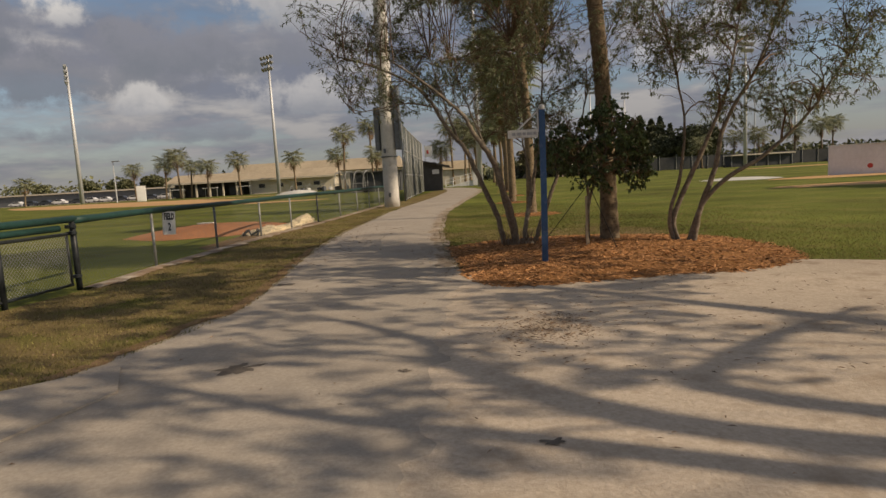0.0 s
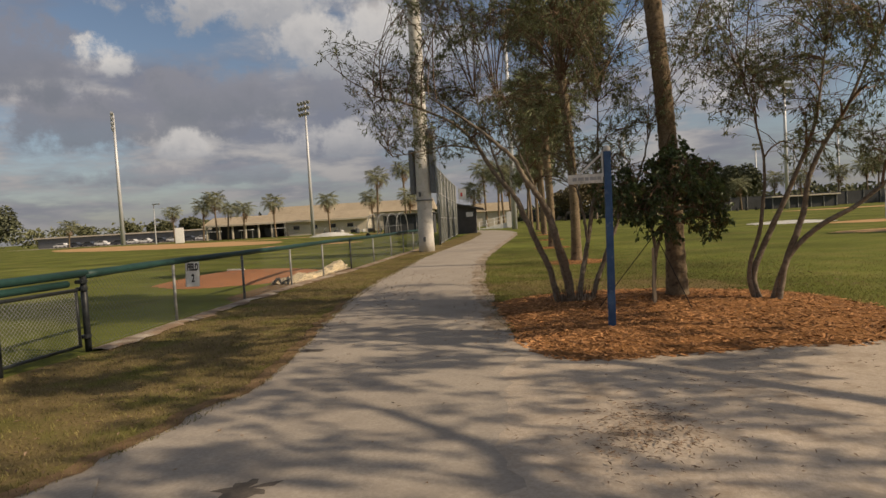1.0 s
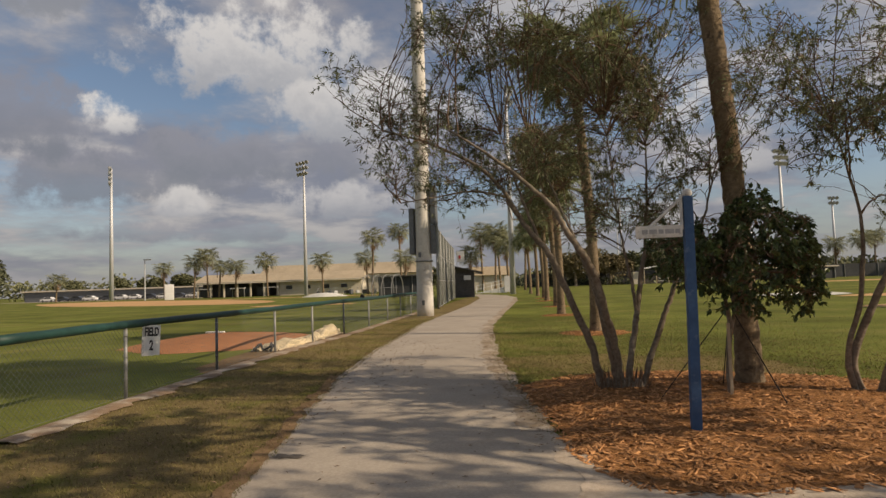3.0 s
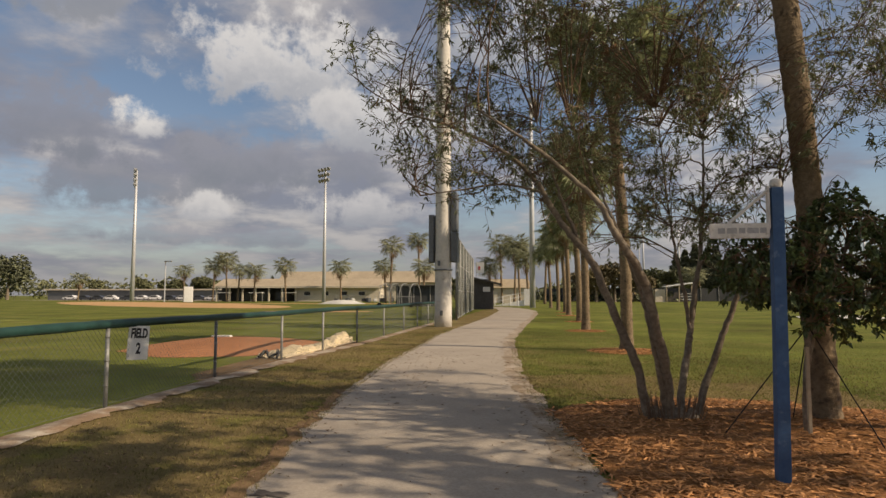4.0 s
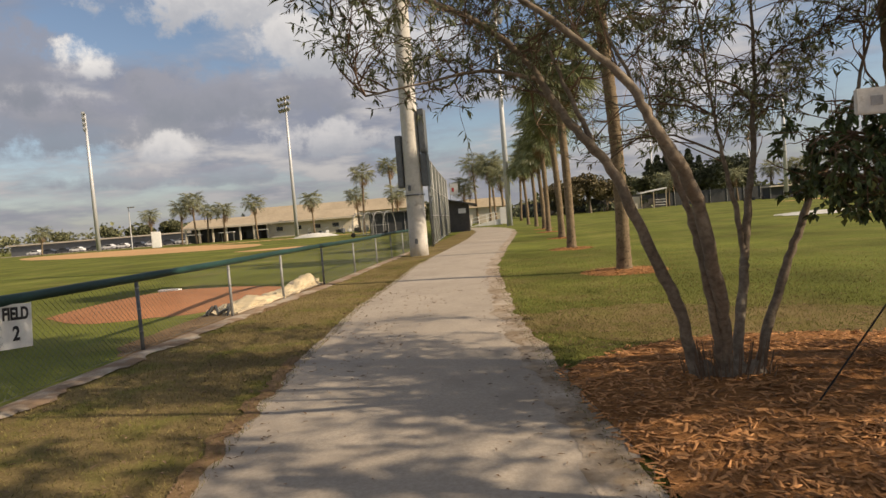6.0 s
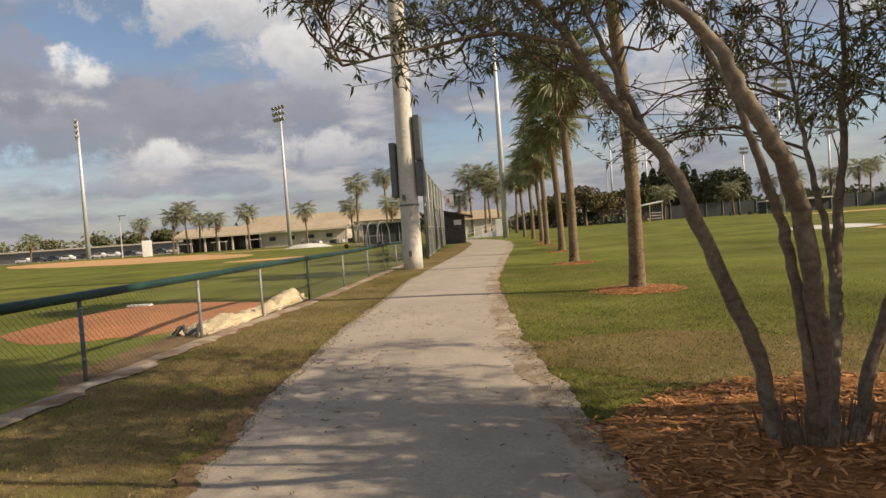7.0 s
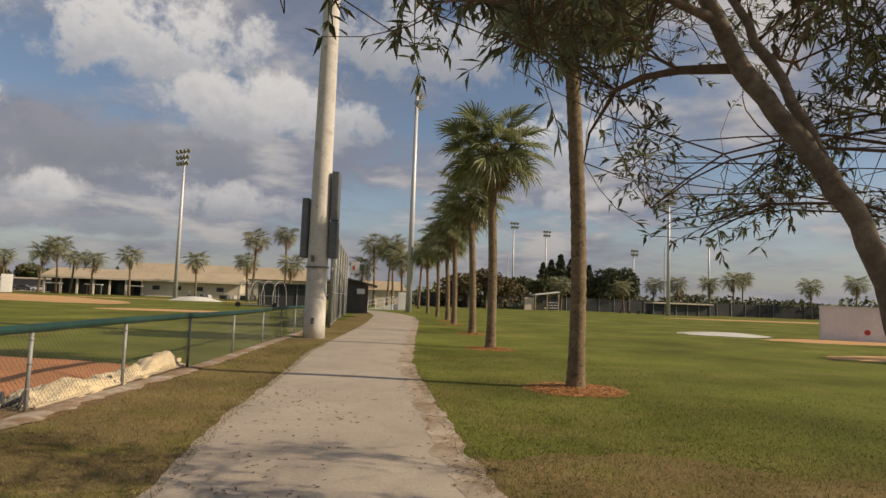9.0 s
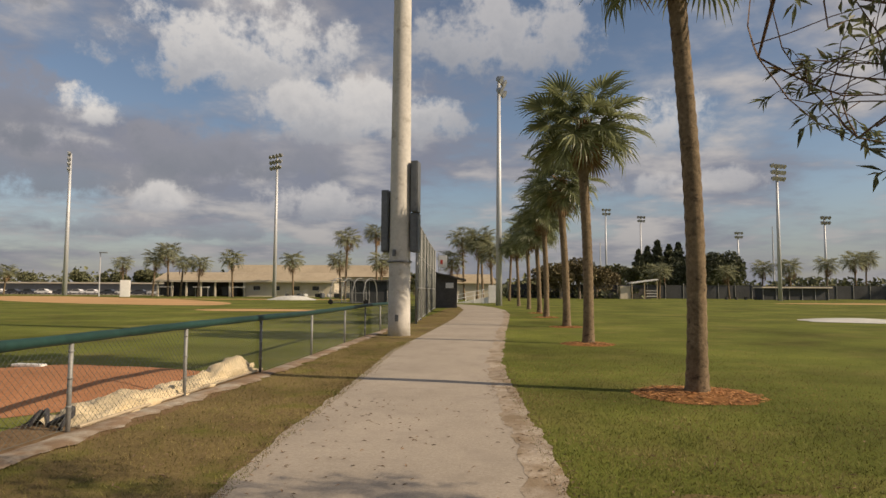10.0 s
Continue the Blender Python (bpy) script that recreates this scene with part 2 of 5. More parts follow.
FAR_BROWN = mat("brownish_tree_foliage", (0.12, 0.10, 0.055), (0.2, 0.165, 0.09), 1.2, 0.9, 0, 0.25, 0.15, var="island", var_amount=0.5)
TAN_WALL = mat("cream_stucco", (0.56, 0.50, 0.40), (0.66, 0.59, 0.48), 3, 0.9, 0.1, 0.1, 0.3)
TAN_ROOF = mat("tan_metal_roof", (0.36, 0.295, 0.205), (0.46, 0.38, 0.27), 2, 0.7, 0.1, 0.12, 0.2)
# dark shed siding; also carries the shade of the clubhouse porch wall
DARK_WALL = mat("dark_siding_and_porch_shade", (0.055, 0.052, 0.05), (0.10, 0.094, 0.088), 9, 0.85, 0.3, 0.2, 0.8)
SCREEN = mat("dark_windscreen_cloth", (0.042, 0.045, 0.048), (0.075, 0.078, 0.08), 4, 0.85, 0, 0.2, 0.3)
DARK_ROOF = mat("dark_shingle_roof", (0.05, 0.05, 0.048), (0.10, 0.095, 0.09), 8, 0.9, 0.2, 0.2, 0.7)
WHITE_PAINT = mat("white_paint", (0.66, 0.65, 0.63), (0.78, 0.77, 0.75), 5, 0.6, 0.05, 0.1, 0.8)
LAVENDER = mat("pale_lilac_white_paint", (0.64, 0.62, 0.65), (0.74, 0.72, 0.75), 4, 0.75, 0.1, 0.08, 0.6)
RED = mat("red_paint", (0.42, 0.05, 0.045), (0.5, 0.08, 0.07), 10, 0.6, 0, 0.1, 2)
TARP_M = mat("cream_tarp", (0.56, 0.45, 0.28), (0.70, 0.59, 0.40), 6, 0.75, 0.3, 0.2, 1.5, stain=(0.40, 0.29, 0.16), stain_scale=3.0, stain_cut=(0.56, 0.7), dist=0.03)
TARP_DARK = mat("dark_tarp_lining", (0.035, 0.035, 0.04), (0.07, 0.07, 0.075), 6, 0.7, 0.2, 0.2, 2.0)
WHITE_TARP = mat("white_tarp", (0.50, 0.49, 0.45), (0.62, 0.61, 0.56), 5, 0.7, 0.3, 0.12, 0.7)
GLASS_DARK = mat("dark_car_glass", (0.015, 0.018, 0.02), (0.03, 0.03, 0.035), 4, 0.12, 0, 0.1, spec=0.6)
CAR_WHITE = mat("white_car_paint", (0.62, 0.62, 0.62), (0.7, 0.7, 0.7), 2, 0.25, 0, 0.05, spec=0.5)
CAR_DARK = mat("dark_car_paint", (0.03, 0.035, 0.045), (0.06, 0.065, 0.08), 2, 0.25, 0, 0.1, spec=0.5)
RUBBER = mat("black_rubber", (0.012, 0.012, 0.012), (0.025, 0.025, 0.025), 10, 0.9, 0, 0.1)
LITTER = mat("brown_dead_leaf", (0.15, 0.10, 0.065), (0.28, 0.19, 0.12), 10, 0.9, 0, 0.2, 3, var="island", var_amount=0.5)
STAIN = mat("dark_ground_stain", (0.10, 0.085, 0.07), (0.16, 0.135, 0.11), 20, 0.95, 0.2, 0.2, 3)
WOOD = mat("raw_timber", (0.36, 0.29, 0.20), (0.48, 0.40, 0.29), 12, 0.85, 0.3, 0.2, 2)


# ---- mesh tools ----
class Mesh:
    """Collects vertices and faces of one part."""

    def __init__(self):
        self.v, self.f = [], []

    def add(self, verts, faces):
        o = len(self.v)
        self.v.extend([tuple(p) for p in verts])
        self.f.extend([tuple(i + o for i in f) for f in faces])
        return self

    def box(self, c, d, m=None, bevel=0.0):
        if bevel:
            bm = bmesh.new()
            bmesh.ops.create_cube(bm, size=1)
            for v in bm.verts:
                v.co = Vector((v.co.x * d[0], v.co.y * d[1], v.co.z * d[2]))
            bmesh.ops.bevel(bm, geom=list(bm.edges), offset=bevel, segments=2, affect="EDGES")
            bm.verts.index_update()
            vs = [v.co + Vector(c) for v in bm.verts]
            fs = [[v.index for v in f.verts] for f in bm.faces]
            bm.free()
        else:
            vs = [Vector((c[0] + sx * d[0] / 2, c[1] + sy * d[1] / 2, c[2] + sz * d[2] / 2)) for sx in (-1, 1) for sy in (-1, 1) for sz in (-1, 1)]
            fs = [(0, 1, 3, 2), (4, 6, 7, 5), (0, 4, 5, 1), (2, 3, 7, 6), (0, 2, 6, 4), (1, 5, 7, 3)]
        if m is not None:
            vs = [m @ v for v in vs]
        return self.add(vs, fs)

    def tube(self, pts, radii, n=8, caps=True):
        pts = [Vector(p) for p in pts]
        if not isinstance(radii, (list, tuple)):
            radii = [radii] * len(pts)
        o = len(self.v)
        ref = None
        for i, p in enumerate(pts):
            d = (pts[min(i + 1, len(pts) - 1)] - pts[max(i - 1, 0)])
            if d.length < 1e-9:
                d = Vector((0, 0, 1))
            d.normalize()
            if ref is None:
                ref = Vector((0, 0, 1)) if abs(d.z) < 0.9 else Vector((1, 0, 0))
            s = d.cross(ref).normalized()
            ref = s.cross(d).normalized()
            for k in range(n):
                a = 2 * math.pi * k / n
                q = p + (s * math.cos(a) + ref * math.sin(a)) * radii[i]
                self.v.append((q.x, q.y, q.z))
        for i in range(len(pts) - 1):
            for k in range(n):
                a, b = o + i * n + k, o + i * n + (k + 1) % n
                self.f.append((a, b, b + n, a + n))
        if caps:
            self.f.append(tuple(o + k for k in reversed(range(n))))
            e = o + (len(pts) - 1) * n
            self.f.append(tuple(e + k for k in range(n)))
        return self

    def data(self, name, material, smooth=False):
        me = bpy.data.meshes.new(name)
        me.from_pydata(self.v, [], self.f)
        me.materials.append(material)
        if smooth:
            me.polygons.foreach_set("use_smooth", [True] * len(me.polygons))
        me.update()
        return me


def part(name, mesh, material, parent=None, label="", smooth=False):
    ob = new(name, mesh if isinstance(mesh, bpy.types.Mesh) else mesh.data(name, material, smooth))
    if parent:
        ob.parent = parent
    if label:
        ob["label"] = label
    return ob


def thing(name, m, label, category, group="", kind=""):
    ob = new(name)
    ob.empty_display_size = 0.2
    ob.matrix_basis = m
    return tagged(ob, label, category, group, kind)


def structure(name, mesh, material, label, category, smooth=False):
    return tagged(part(name, mesh, material, None, "", smooth), label, category, kind="structure")


def stuff(name, mesh, material, label, category, smooth=False):
    return tagged(part(name, mesh, material, None, "", smooth), label, category, kind="stuff")


def curve_pts(ctrl, steps):
    """Smooth polyline through control points (Catmull-Rom)."""
    c = [Vector(p) for p in ctrl]
    c = [c[0] * 2 - c[1]] + c + [c[-1] * 2 - c[-2]]
    out = []
    for i in range(1, len(c) - 2):
        for k in range(steps):
            t = k / steps
            out.append(0.5 * ((2 * c[i]) + (c[i + 1] - c[i - 1]) * t + (2 * c[i - 1] - 5 * c[i] + 4 * c[i + 1] - c[i + 2]) * t * t + (3 * c[i] - c[i - 1] - 3 * c[i + 1] + c[i + 2]) * t ** 3))
    out.append(c[-2])
    return out


def lerp_table(table, y):
    for (y0, x0), (y1, x1) in zip(table, table[1:]):
        if y <= y1:
            return x0 + (x1 - x0) * (y - y0) / (y1 - y0)
    return table[-1][1]


rng = np.random.default_rng(7)

# ---- ground ----
PATH_L = [(-14, -3.6), (2, -2.9), (4.3, -2.4), (6, -2.15), (7.2, -2.12), (8.9, -2.48), (10.4, -2.88), (13.2, -3.5), (17.5, -4.25), (22.3, -4.8), (27.2, -5.45), (31.8, -5.7), (40, -6.2), (47, -6.7), (55, -7.5), (63, -8.3), (72, -9.9), (80, -12.4), (88, -16.5)]
PATH_R = [(-14, 1.6), (2, 1.5), (7.2, 0.75), (8.9, 0.42), (10.2, 0.08), (12.0, -0.34), (14.8, -0.9), (16.4, -1.2), (18.6, -1.5), (21.2, -1.88), (24.9, -2.38), (33, -2.85), (45, -3.45), (54, -3.95), (63, -4.8), (72, -6.6), (80, -9.4), (88, -14)]


def edge_x(table, y, rough=0.0):
    return lerp_table(table, y) + rough * (noise.noise(Vector((y * 1.9, len(table) * 3.3, 0))) + 0.6 * noise.noise(Vector((y * 6.1, 7.7, 0))))


g = Mesh()
# one sheet to the horizon, finer near the walk
xs = [-3000, -900, -300, -120, -60, -30, -20, -14, -10, -7, -4, -1, 2, 5, 8, 12, 18, 28, 45, 80, 160, 400, 1000, 3000]
ys = [-3000, -900, -300, -100, -40, -15, -5, 0, 4, 8, 12, 16, 20, 25, 30, 38, 48, 60, 80, 110, 160, 300, 700, 1500, 4000]
for y in ys:
    for x in xs:
        g.v.append((x, y, 0.0))
nx = len(xs)
for j in range(len(ys) - 1):
    for i in range(nx - 1):
        a = j * nx + i
        g.f.append((a, a + 1, a + nx + 1, a + nx))
structure("ground", g, GRASS, "mown green and yellowish grass of a sports park", "lawn")


def ribbon(left, right, y0, y1, step, z, rough_l=0.0, rough_r=0.0, across=5, crown=0.0):
    m = Mesh()
    n = int((y1 - y0) / step)
    for j in range(n + 1):
        y = y0 + (y1 - y0) * j / n
        a, b = edge_x(left, y, rough_l), edge_x(right, y, rough_r)
        for k in range(across + 1):
            t = k / across
            m.v.append((a + (b - a) * t, y, z + crown * 4 * t * (1 - t)))
    w = across + 1
    for j in range(n):
        for k in range(across):
            i = j * w + k
            m.f.append((i, i + 1, i + w + 1, i + w))
    return m


def blob(cx, cy, rx, ry, z, rot=0.0, height=0.0, rough=0.12, seed=0.0, rings=6, n=48):
    m = Mesh()
    m.v.append((cx, cy, z + height))
    for r in range(1, rings + 1):
        t = r / rings
        for k in range(n):
            a = 2 * math.pi * k / n
            q = 1 + rough * (noise.noise(Vector((math.cos(a) * 1.6, math.sin(a) * 1.6, seed))) + 0.5 * noise.noise(Vector((math.cos(a) * 5, math.sin(a) * 5, seed + 4))))
            px, py = rx * t * q * math.cos(a), ry * t * q * math.sin(a)
            m.v.append((cx + px * math.cos(rot) - py * math.sin(rot), cy + px * math.sin(rot) + py * math.cos(rot), z + height * (1 - t * t) ** 1.0))
    for k in range(n):
        m.f.append((0, 1 + k, 1 + (k + 1) % n))
    for r in range(rings - 1):
        for k in range(n):
            a, b = 1 + r * n + k, 1 + r * n + (k + 1) % n
            m.f.append((a, a + n, b + n, b))
    return m


VERGE_L = [(-14, -7.5), (4, -5.6), (8.9, -5.45), (11.4, -5.75), (17.3, -6.4), (22.4, -6.75), (29.5, -7.2), (40, -7.9), (70, -10.6)]
structure("verge", ribbon(VERGE_L, PATH_L, -14, 70, 0.25, 0.004, 0.03, 0.0, 6), DRY, "dry olive-brown grass strip between path and fence", "verge")
structure("path", ribbon(PATH_L, PATH_R, -14, 88, 0.12, 0.010, 0.05, 0.06, 6, 0.012), PATH_M, "worn pale concrete footpath curving to the left", "path")
structure("worn_edge", ribbon([(y, x - 0.3) for y, x in PATH_R], [(y, x + 0.05) for y, x in PATH_R], 9.8, 60, 0.08, 0.017, 0.10, 0.08, 3), EDGE, "crumbling sandy edge of the footpath", "path edge")
structure("soil_edge", ribbon([(y, x - 0.10) for y, x in PATH_L], [(y, x + 0.06) for y, x in PATH_L], 4.6, 13.5, 0.08, 0.0175, 0.12, 0.12, 3), SOIL, "brown soil creeping over the footpath edge", "path edge")
SAND_L = [(-14, 1.2), (2, 1.0), (7.2, 0.35), (8.9, 0.25), (9.6, 0.2)]
SAND_R = [(-14, 26), (2, 12), (7.2, 8.5), (9.2, 6.0), (9.6, 4.5)]
structure("sandy_lot", ribbon(SAND_L, SAND_R, -14, 9.6, 0.12, 0.0165, 0.22, 0.25, 8), SAND, "bare sandy ground with scattered leaves", "ground")
slab = Mesh()
SLAB = [(-4.6, 0.3), (-2.2, 0.3), (-1.66, 3.49), (-1.52, 4.32), (-1.93, 4.9), (-3.1, 3.6)]
slab.add([(x, y, z) for z in (0.034, -0.05) for x, y in SLAB], [tuple(range(6))] + [(i, i + 6, (i + 1) % 6 + 6, (i + 1) % 6) for i in range(6)])
structure("pavement", slab, PATH_M, "grey concrete slab beside the path", "pavement")
structure("thin_turf", blob(1.3, 14.9, 2.9, 1.3, 0.005, -0.25, 0.0, 0.35, 21.0), DRY, "thin brownish turf beside the mulch bed", "lawn")
structure("clay_mound", blob(-9.6, 20.0, 2.7, 2.6, 0.008, 0.5, 0.28, 0.15, 2.0), CLAY, "reddish clay practice pitching mound behind the fence", "pitching mound", True)
structure("clay_apron", blob(-6.9, 18.6, 0.7, 4.2, 0.006, 0.06, 0.02, 0.2, 3.0), SOIL, "bare brown soil along the fence foot", "bare earth")
structure("infield", blob(-74, 97, 47, 11.5, 0.006, -0.62, 0.0, 0.08, 5.0), INFIELD, "orange dirt infield of a baseball diamond", "infield")
structure("infield_far", blob(-47, 108, 26, 3.0, 0.007, 0.18, 0.0, 0.1, 6.0), INFIELD, "orange dirt edge of a baseball diamond", "infield")
structure("home_circle", blob(-24, 57, 5.2, 2.6, 0.006, 0.1, 0.0, 0.1, 8.0), INFIELD, "pale dirt patch on the field", "bare earth")
structure("bare_patch", blob(23, 46, 7, 2.6, 0.006, 0.2, 0.0, 0.15, 9.0), INFIELD, "worn orange dirt patch on the lawn", "bare earth")
structure("bare_patch_far", blob(52, 110, 22, 5, 0.006, 0.2, 0.0, 0.15, 10.0), INFIELD, "worn pale dirt patch on the far lawn", "bare earth")
structure("worn_patch", blob(16.5, 33, 4.2, 1.6, 0.006, 0.1, 0.0, 0.2, 14.0), INFIELD, "worn orange dirt strip on the near lawn", "bare earth")
rubber = Mesh().box((-10.3, 20.6, 0.28), (0.6, 0.16, 0.05), bevel=0.012)
tagged(part("pitching_rubber", rubber, WHITE_PLATE), "small white rubber slab on the clay mound", "pitching rubber")

# ---- mulch island ----
ISLAND = [(-0.4, 12.5), (-0.1, 11.2), (0.22, 9.9), (0.42, 8.9), (0.95, 8.15), (1.8, 8.2), (3.05, 8.6), (4.0, 8.75), (4.9, 9.6), (5.1, 10.9), (4.6, 12.7), (3.2, 13.6), (1.7, 13.85), (0.5, 13.5)]
isl = curve_pts([(*p, 0) for p in ISLAND + ISLAND[:1]], 6)[:-1]
cen = Vector((2.1, 11.1, 0))


def mulch_height(p):
    """Height of the mulch over the lawn at a point of the plan."""
    d = (Vector((p[0], p[1], 0)) - cen)
    a = math.atan2(d.y, d.x)
    best = min(isl, key=lambda q: abs((math.atan2(q.y - cen.y, q.x - cen.x) - a + math.pi) % (2 * math.pi) - math.pi))
    t = d.length / (best - cen).length
    return (0.09 * max(0.0, 1 - t ** 3), t)


mm = Mesh()
mm.v.append((cen.x, cen.y, 0.11))
for r in range(1, 9):
    t = r / 8
    for q in isl:
        w = 1 + (0.03 * noise.noise(Vector((q.x * 4, q.y * 4, 0))) if r == 8 else 0)
        p = cen + (q - cen) * t * w
        mm.v.append((p.x, p.y, 0.018 + 0.09 * (1 - t ** 3) + 0.02 * noise.noise(Vector((p.x * 3, p.y * 3, 1)))))
ni = len(isl)
for k in range(ni):
    mm.f.append((0, 1 + k, 1 + (k + 1) % ni))
for r in range(7):
    for k in range(ni):
        a, b = 1 + r * ni + k, 1 + r * ni + (k + 1) % ni
        mm.f.append((a, a + ni, b + ni, b))
structure("mulch_bed", mm, MULCH, "island bed of orange-brown bark mulch", "flower bed", True)


def scatter_chips(mesh, count, pick, size, r):
    """Small tilted curved flakes; pick() gives a place."""
    for _ in range(count):
        p = pick()
        if p is None:
            continue
        x, y, z = p
        a, L, W = r.uniform(0, math.tau), r.uniform(0.5, 1.4) * size, r.uniform(0.12, 0.35) * size
        u = Vector((math.cos(a), math.sin(a), r.uniform(-0.35, 0.35))) * L
        s = Vector((-math.sin(a), math.cos(a), r.uniform(-0.5, 0.5))) * W
        c = Vector((x, y, z + 0.3 * size * r.uniform(0.1, 0.6)))
        mesh.add([c - u - s, c + u - s * 0.6, c + u + s * 0.6, c - u + s, c + Vector((0, 0, 0.12 * size))], [(0, 1, 4), (1, 2, 4), (2, 3, 4), (3, 0, 4)])


r1 = random.Random(3)


def in_island():
    k = r1.randrange(ni)
    t = math.sqrt(r1.random()) * 1.03
    a, b = isl[k], isl[(k + 1) % ni]
    q = a + (b - a) * r1.random()
    p = cen + (q - cen) * t
    return (p.x, p.y, 0.018 + 0.09 * max(0, 1 - t ** 3))


chips = Mesh()
scatter_chips(chips, 9000, in_island, 0.045, r1)
stuff("mulch_chips", chips, CHIP, "loose orange and brown wood chips on the bed", "mulch")

# ---- trees ----
def leaf(mesh, p, d, up, L, W):
    """A folded pointed leaf from p along d."""
    s = d.cross(up)
    if s.length < 1e-4:
        s = d.cross(Vector((1, 0, 0)))
    s.normalize()
    n = s.cross(d).normalized()
    m = p + d * (L * 0.45)
    mesh.add([p, m + s * W / 2 + n * W * 0.25, p + d * L - n * L * 0.08, m - s * W / 2 + n * W * 0.25], [(0, 1, 2), (0, 2, 3)])


def branching_tree(name, m, stems, envelopes, seed, label, category, limbs, twigs, leaves, leaf_size, leaf_mat, stem_r=0.055, bark=None, droop=0.25, gap=0.12, twig_leaf=0.24):
    """Stems given by control points; limbs and twigs reach out to places inside the crown's envelopes."""
    r = random.Random(seed)
    root = thing(name, m, label, category)
    nodes = []
    for si, (ctrl, rad) in enumerate(stems):
        pts = curve_pts(ctrl, 5)
        n = len(pts)
        for i, p in enumerate(pts):
            k = 0.009 if 0 < i < n - 1 else 0
            pts[i] = p + Vector((r.uniform(-k, k), r.uniform(-k, k), 0))
        radii = [max(0.008, rad * 0.9 * (1.25 if i == 0 else 1) * (1 - 0.78 * (i / (n - 1)) ** 1.7) * r.uniform(0.93, 1.08)) for i in range(n)]
        part("stem", Mesh().tube(pts, radii, 9), bark or BARK, root, smooth=True)
        for i in range(n // 3, n):
            nodes.append((pts[i], radii[i], (pts[i] - pts[i - 1]).normalized()))
    stem_nodes = list(nodes)

    def place(inner=0.0):
        for _ in range(60):
            c, e, w = envelopes[r.choices(range(len(envelopes)), [q[2] for q in envelopes])[0]]
            v = Vector((r.gauss(0, 1), r.gauss(0, 1), r.gauss(0, 1))).normalized() * (inner + (1 - inner) * r.random()) ** (1 / 2.4)
            p = Vector(c) + Vector((v.x * e[0], v.y * e[1], v.z * e[2]))
            if noise.noise(p * 1.15 + Vector((seed, 0, 0))) > -gap:
                return p
        return p

    wood = Mesh()

    def reach(src, target, r0, r1, bend, seg, into=None):
        a, ra, d = src
        mid = a.lerp(target, 0.5) + d * (target - a).length * 0.22 + Vector((0, 0, bend * (target - a).length))
        mid += Vector((r.uniform(-1, 1), r.uniform(-1, 1), r.uniform(-1, 1))) * 0.07 * (target - a).length
        pts = []
        for k in range(seg + 1):
            t = k / seg
            q = a.lerp(mid, t).lerp(mid.lerp(target, t), t)
            if 0 < k < seg:
                q = q + Vector((r.uniform(-1, 1), r.uniform(-1, 1), r.uniform(-1, 1))) * 0.018
            pts.append(q)
        (wood if into is None else into).tube(pts, [r0 + (r1 - r0) * k / seg for k in range(seg + 1)], 5 if r0 > 0.008 else 3, caps=False)
        return [(pts[k], r0 + (r1 - r0) * k / seg, (pts[k] - pts[k - 1]).normalized()) for k in range(1, seg + 1)]

    second = []
    for _ in range(limbs):
        t = place(0.1)
        src = min(stem_nodes, key=lambda q: (q[0] - t).length + 0.8 * max(0, q[0].z - t.z) + r.uniform(0, 0.35))
        limb = Mesh()
        second += reach(src, t, min(0.022, max(0.009, src[1] * 0.75)), 0.005, 0.10, 6, limb)
        part("limb", limb, TWIG, root)
    pool = second + stem_nodes
    third = []
    for _ in range(twigs // 4):
        t = place(0.25)
        near = r.sample(pool, min(90, len(pool)))
        src = min(near, key=lambda q: (q[0] - t).length + 0.5 * max(0, q[0].z - t.z))
        third += reach(src, t, min(0.007, src[1]), 0.003, 0.05, 4)
    pool = second + third
    crown = Mesh()
    for _ in range(twigs):
        t = place(0.3)
        near = r.sample(pool, min(140, len(pool)))
        src = min(near, key=lambda q: (q[0] - t).length)
        dv = t - src[0]
        if dv.length > 0.75:
            t = src[0] + dv.normalized() * r.uniform(0.4, 0.75)
        t = t + Vector((0, 0, -droop * r.random() * 0.3))
        tip = reach(src, t, min(0.0035, src[1]), 0.0018, 0.03, 3)
        end, d = tip[-1][0], tip[-1][2]
        base = tip[0][0]
        span = min(twig_leaf, (end - base).length)
        for k in range(leaves + r.randint(-3, 3)):
            q = end - d * span * (r.random() ** 1.6)
            side = Vector((r.gauss(0, 1), r.gauss(0, 1), r.gauss(0, 1))).normalized()
            ld = (d * r.uniform(0.35, 1.1) + side * 0.75 + Vector((0, 0, -0.25 * droop))).normalized()
            L = leaf_size[0] * r.uniform(0.6, 1.25)
            leaf(crown, q, ld, Vector((r.uniform(-.6, .6), r.uniform(-.6, .6), 1)), L, leaf_size[1] * r.uniform(0.8, 1.2))
    part("twig_growth", wood, TWIG, root, "thin brown twigs")
    part("foliage", crown, leaf_mat, root)
    return root


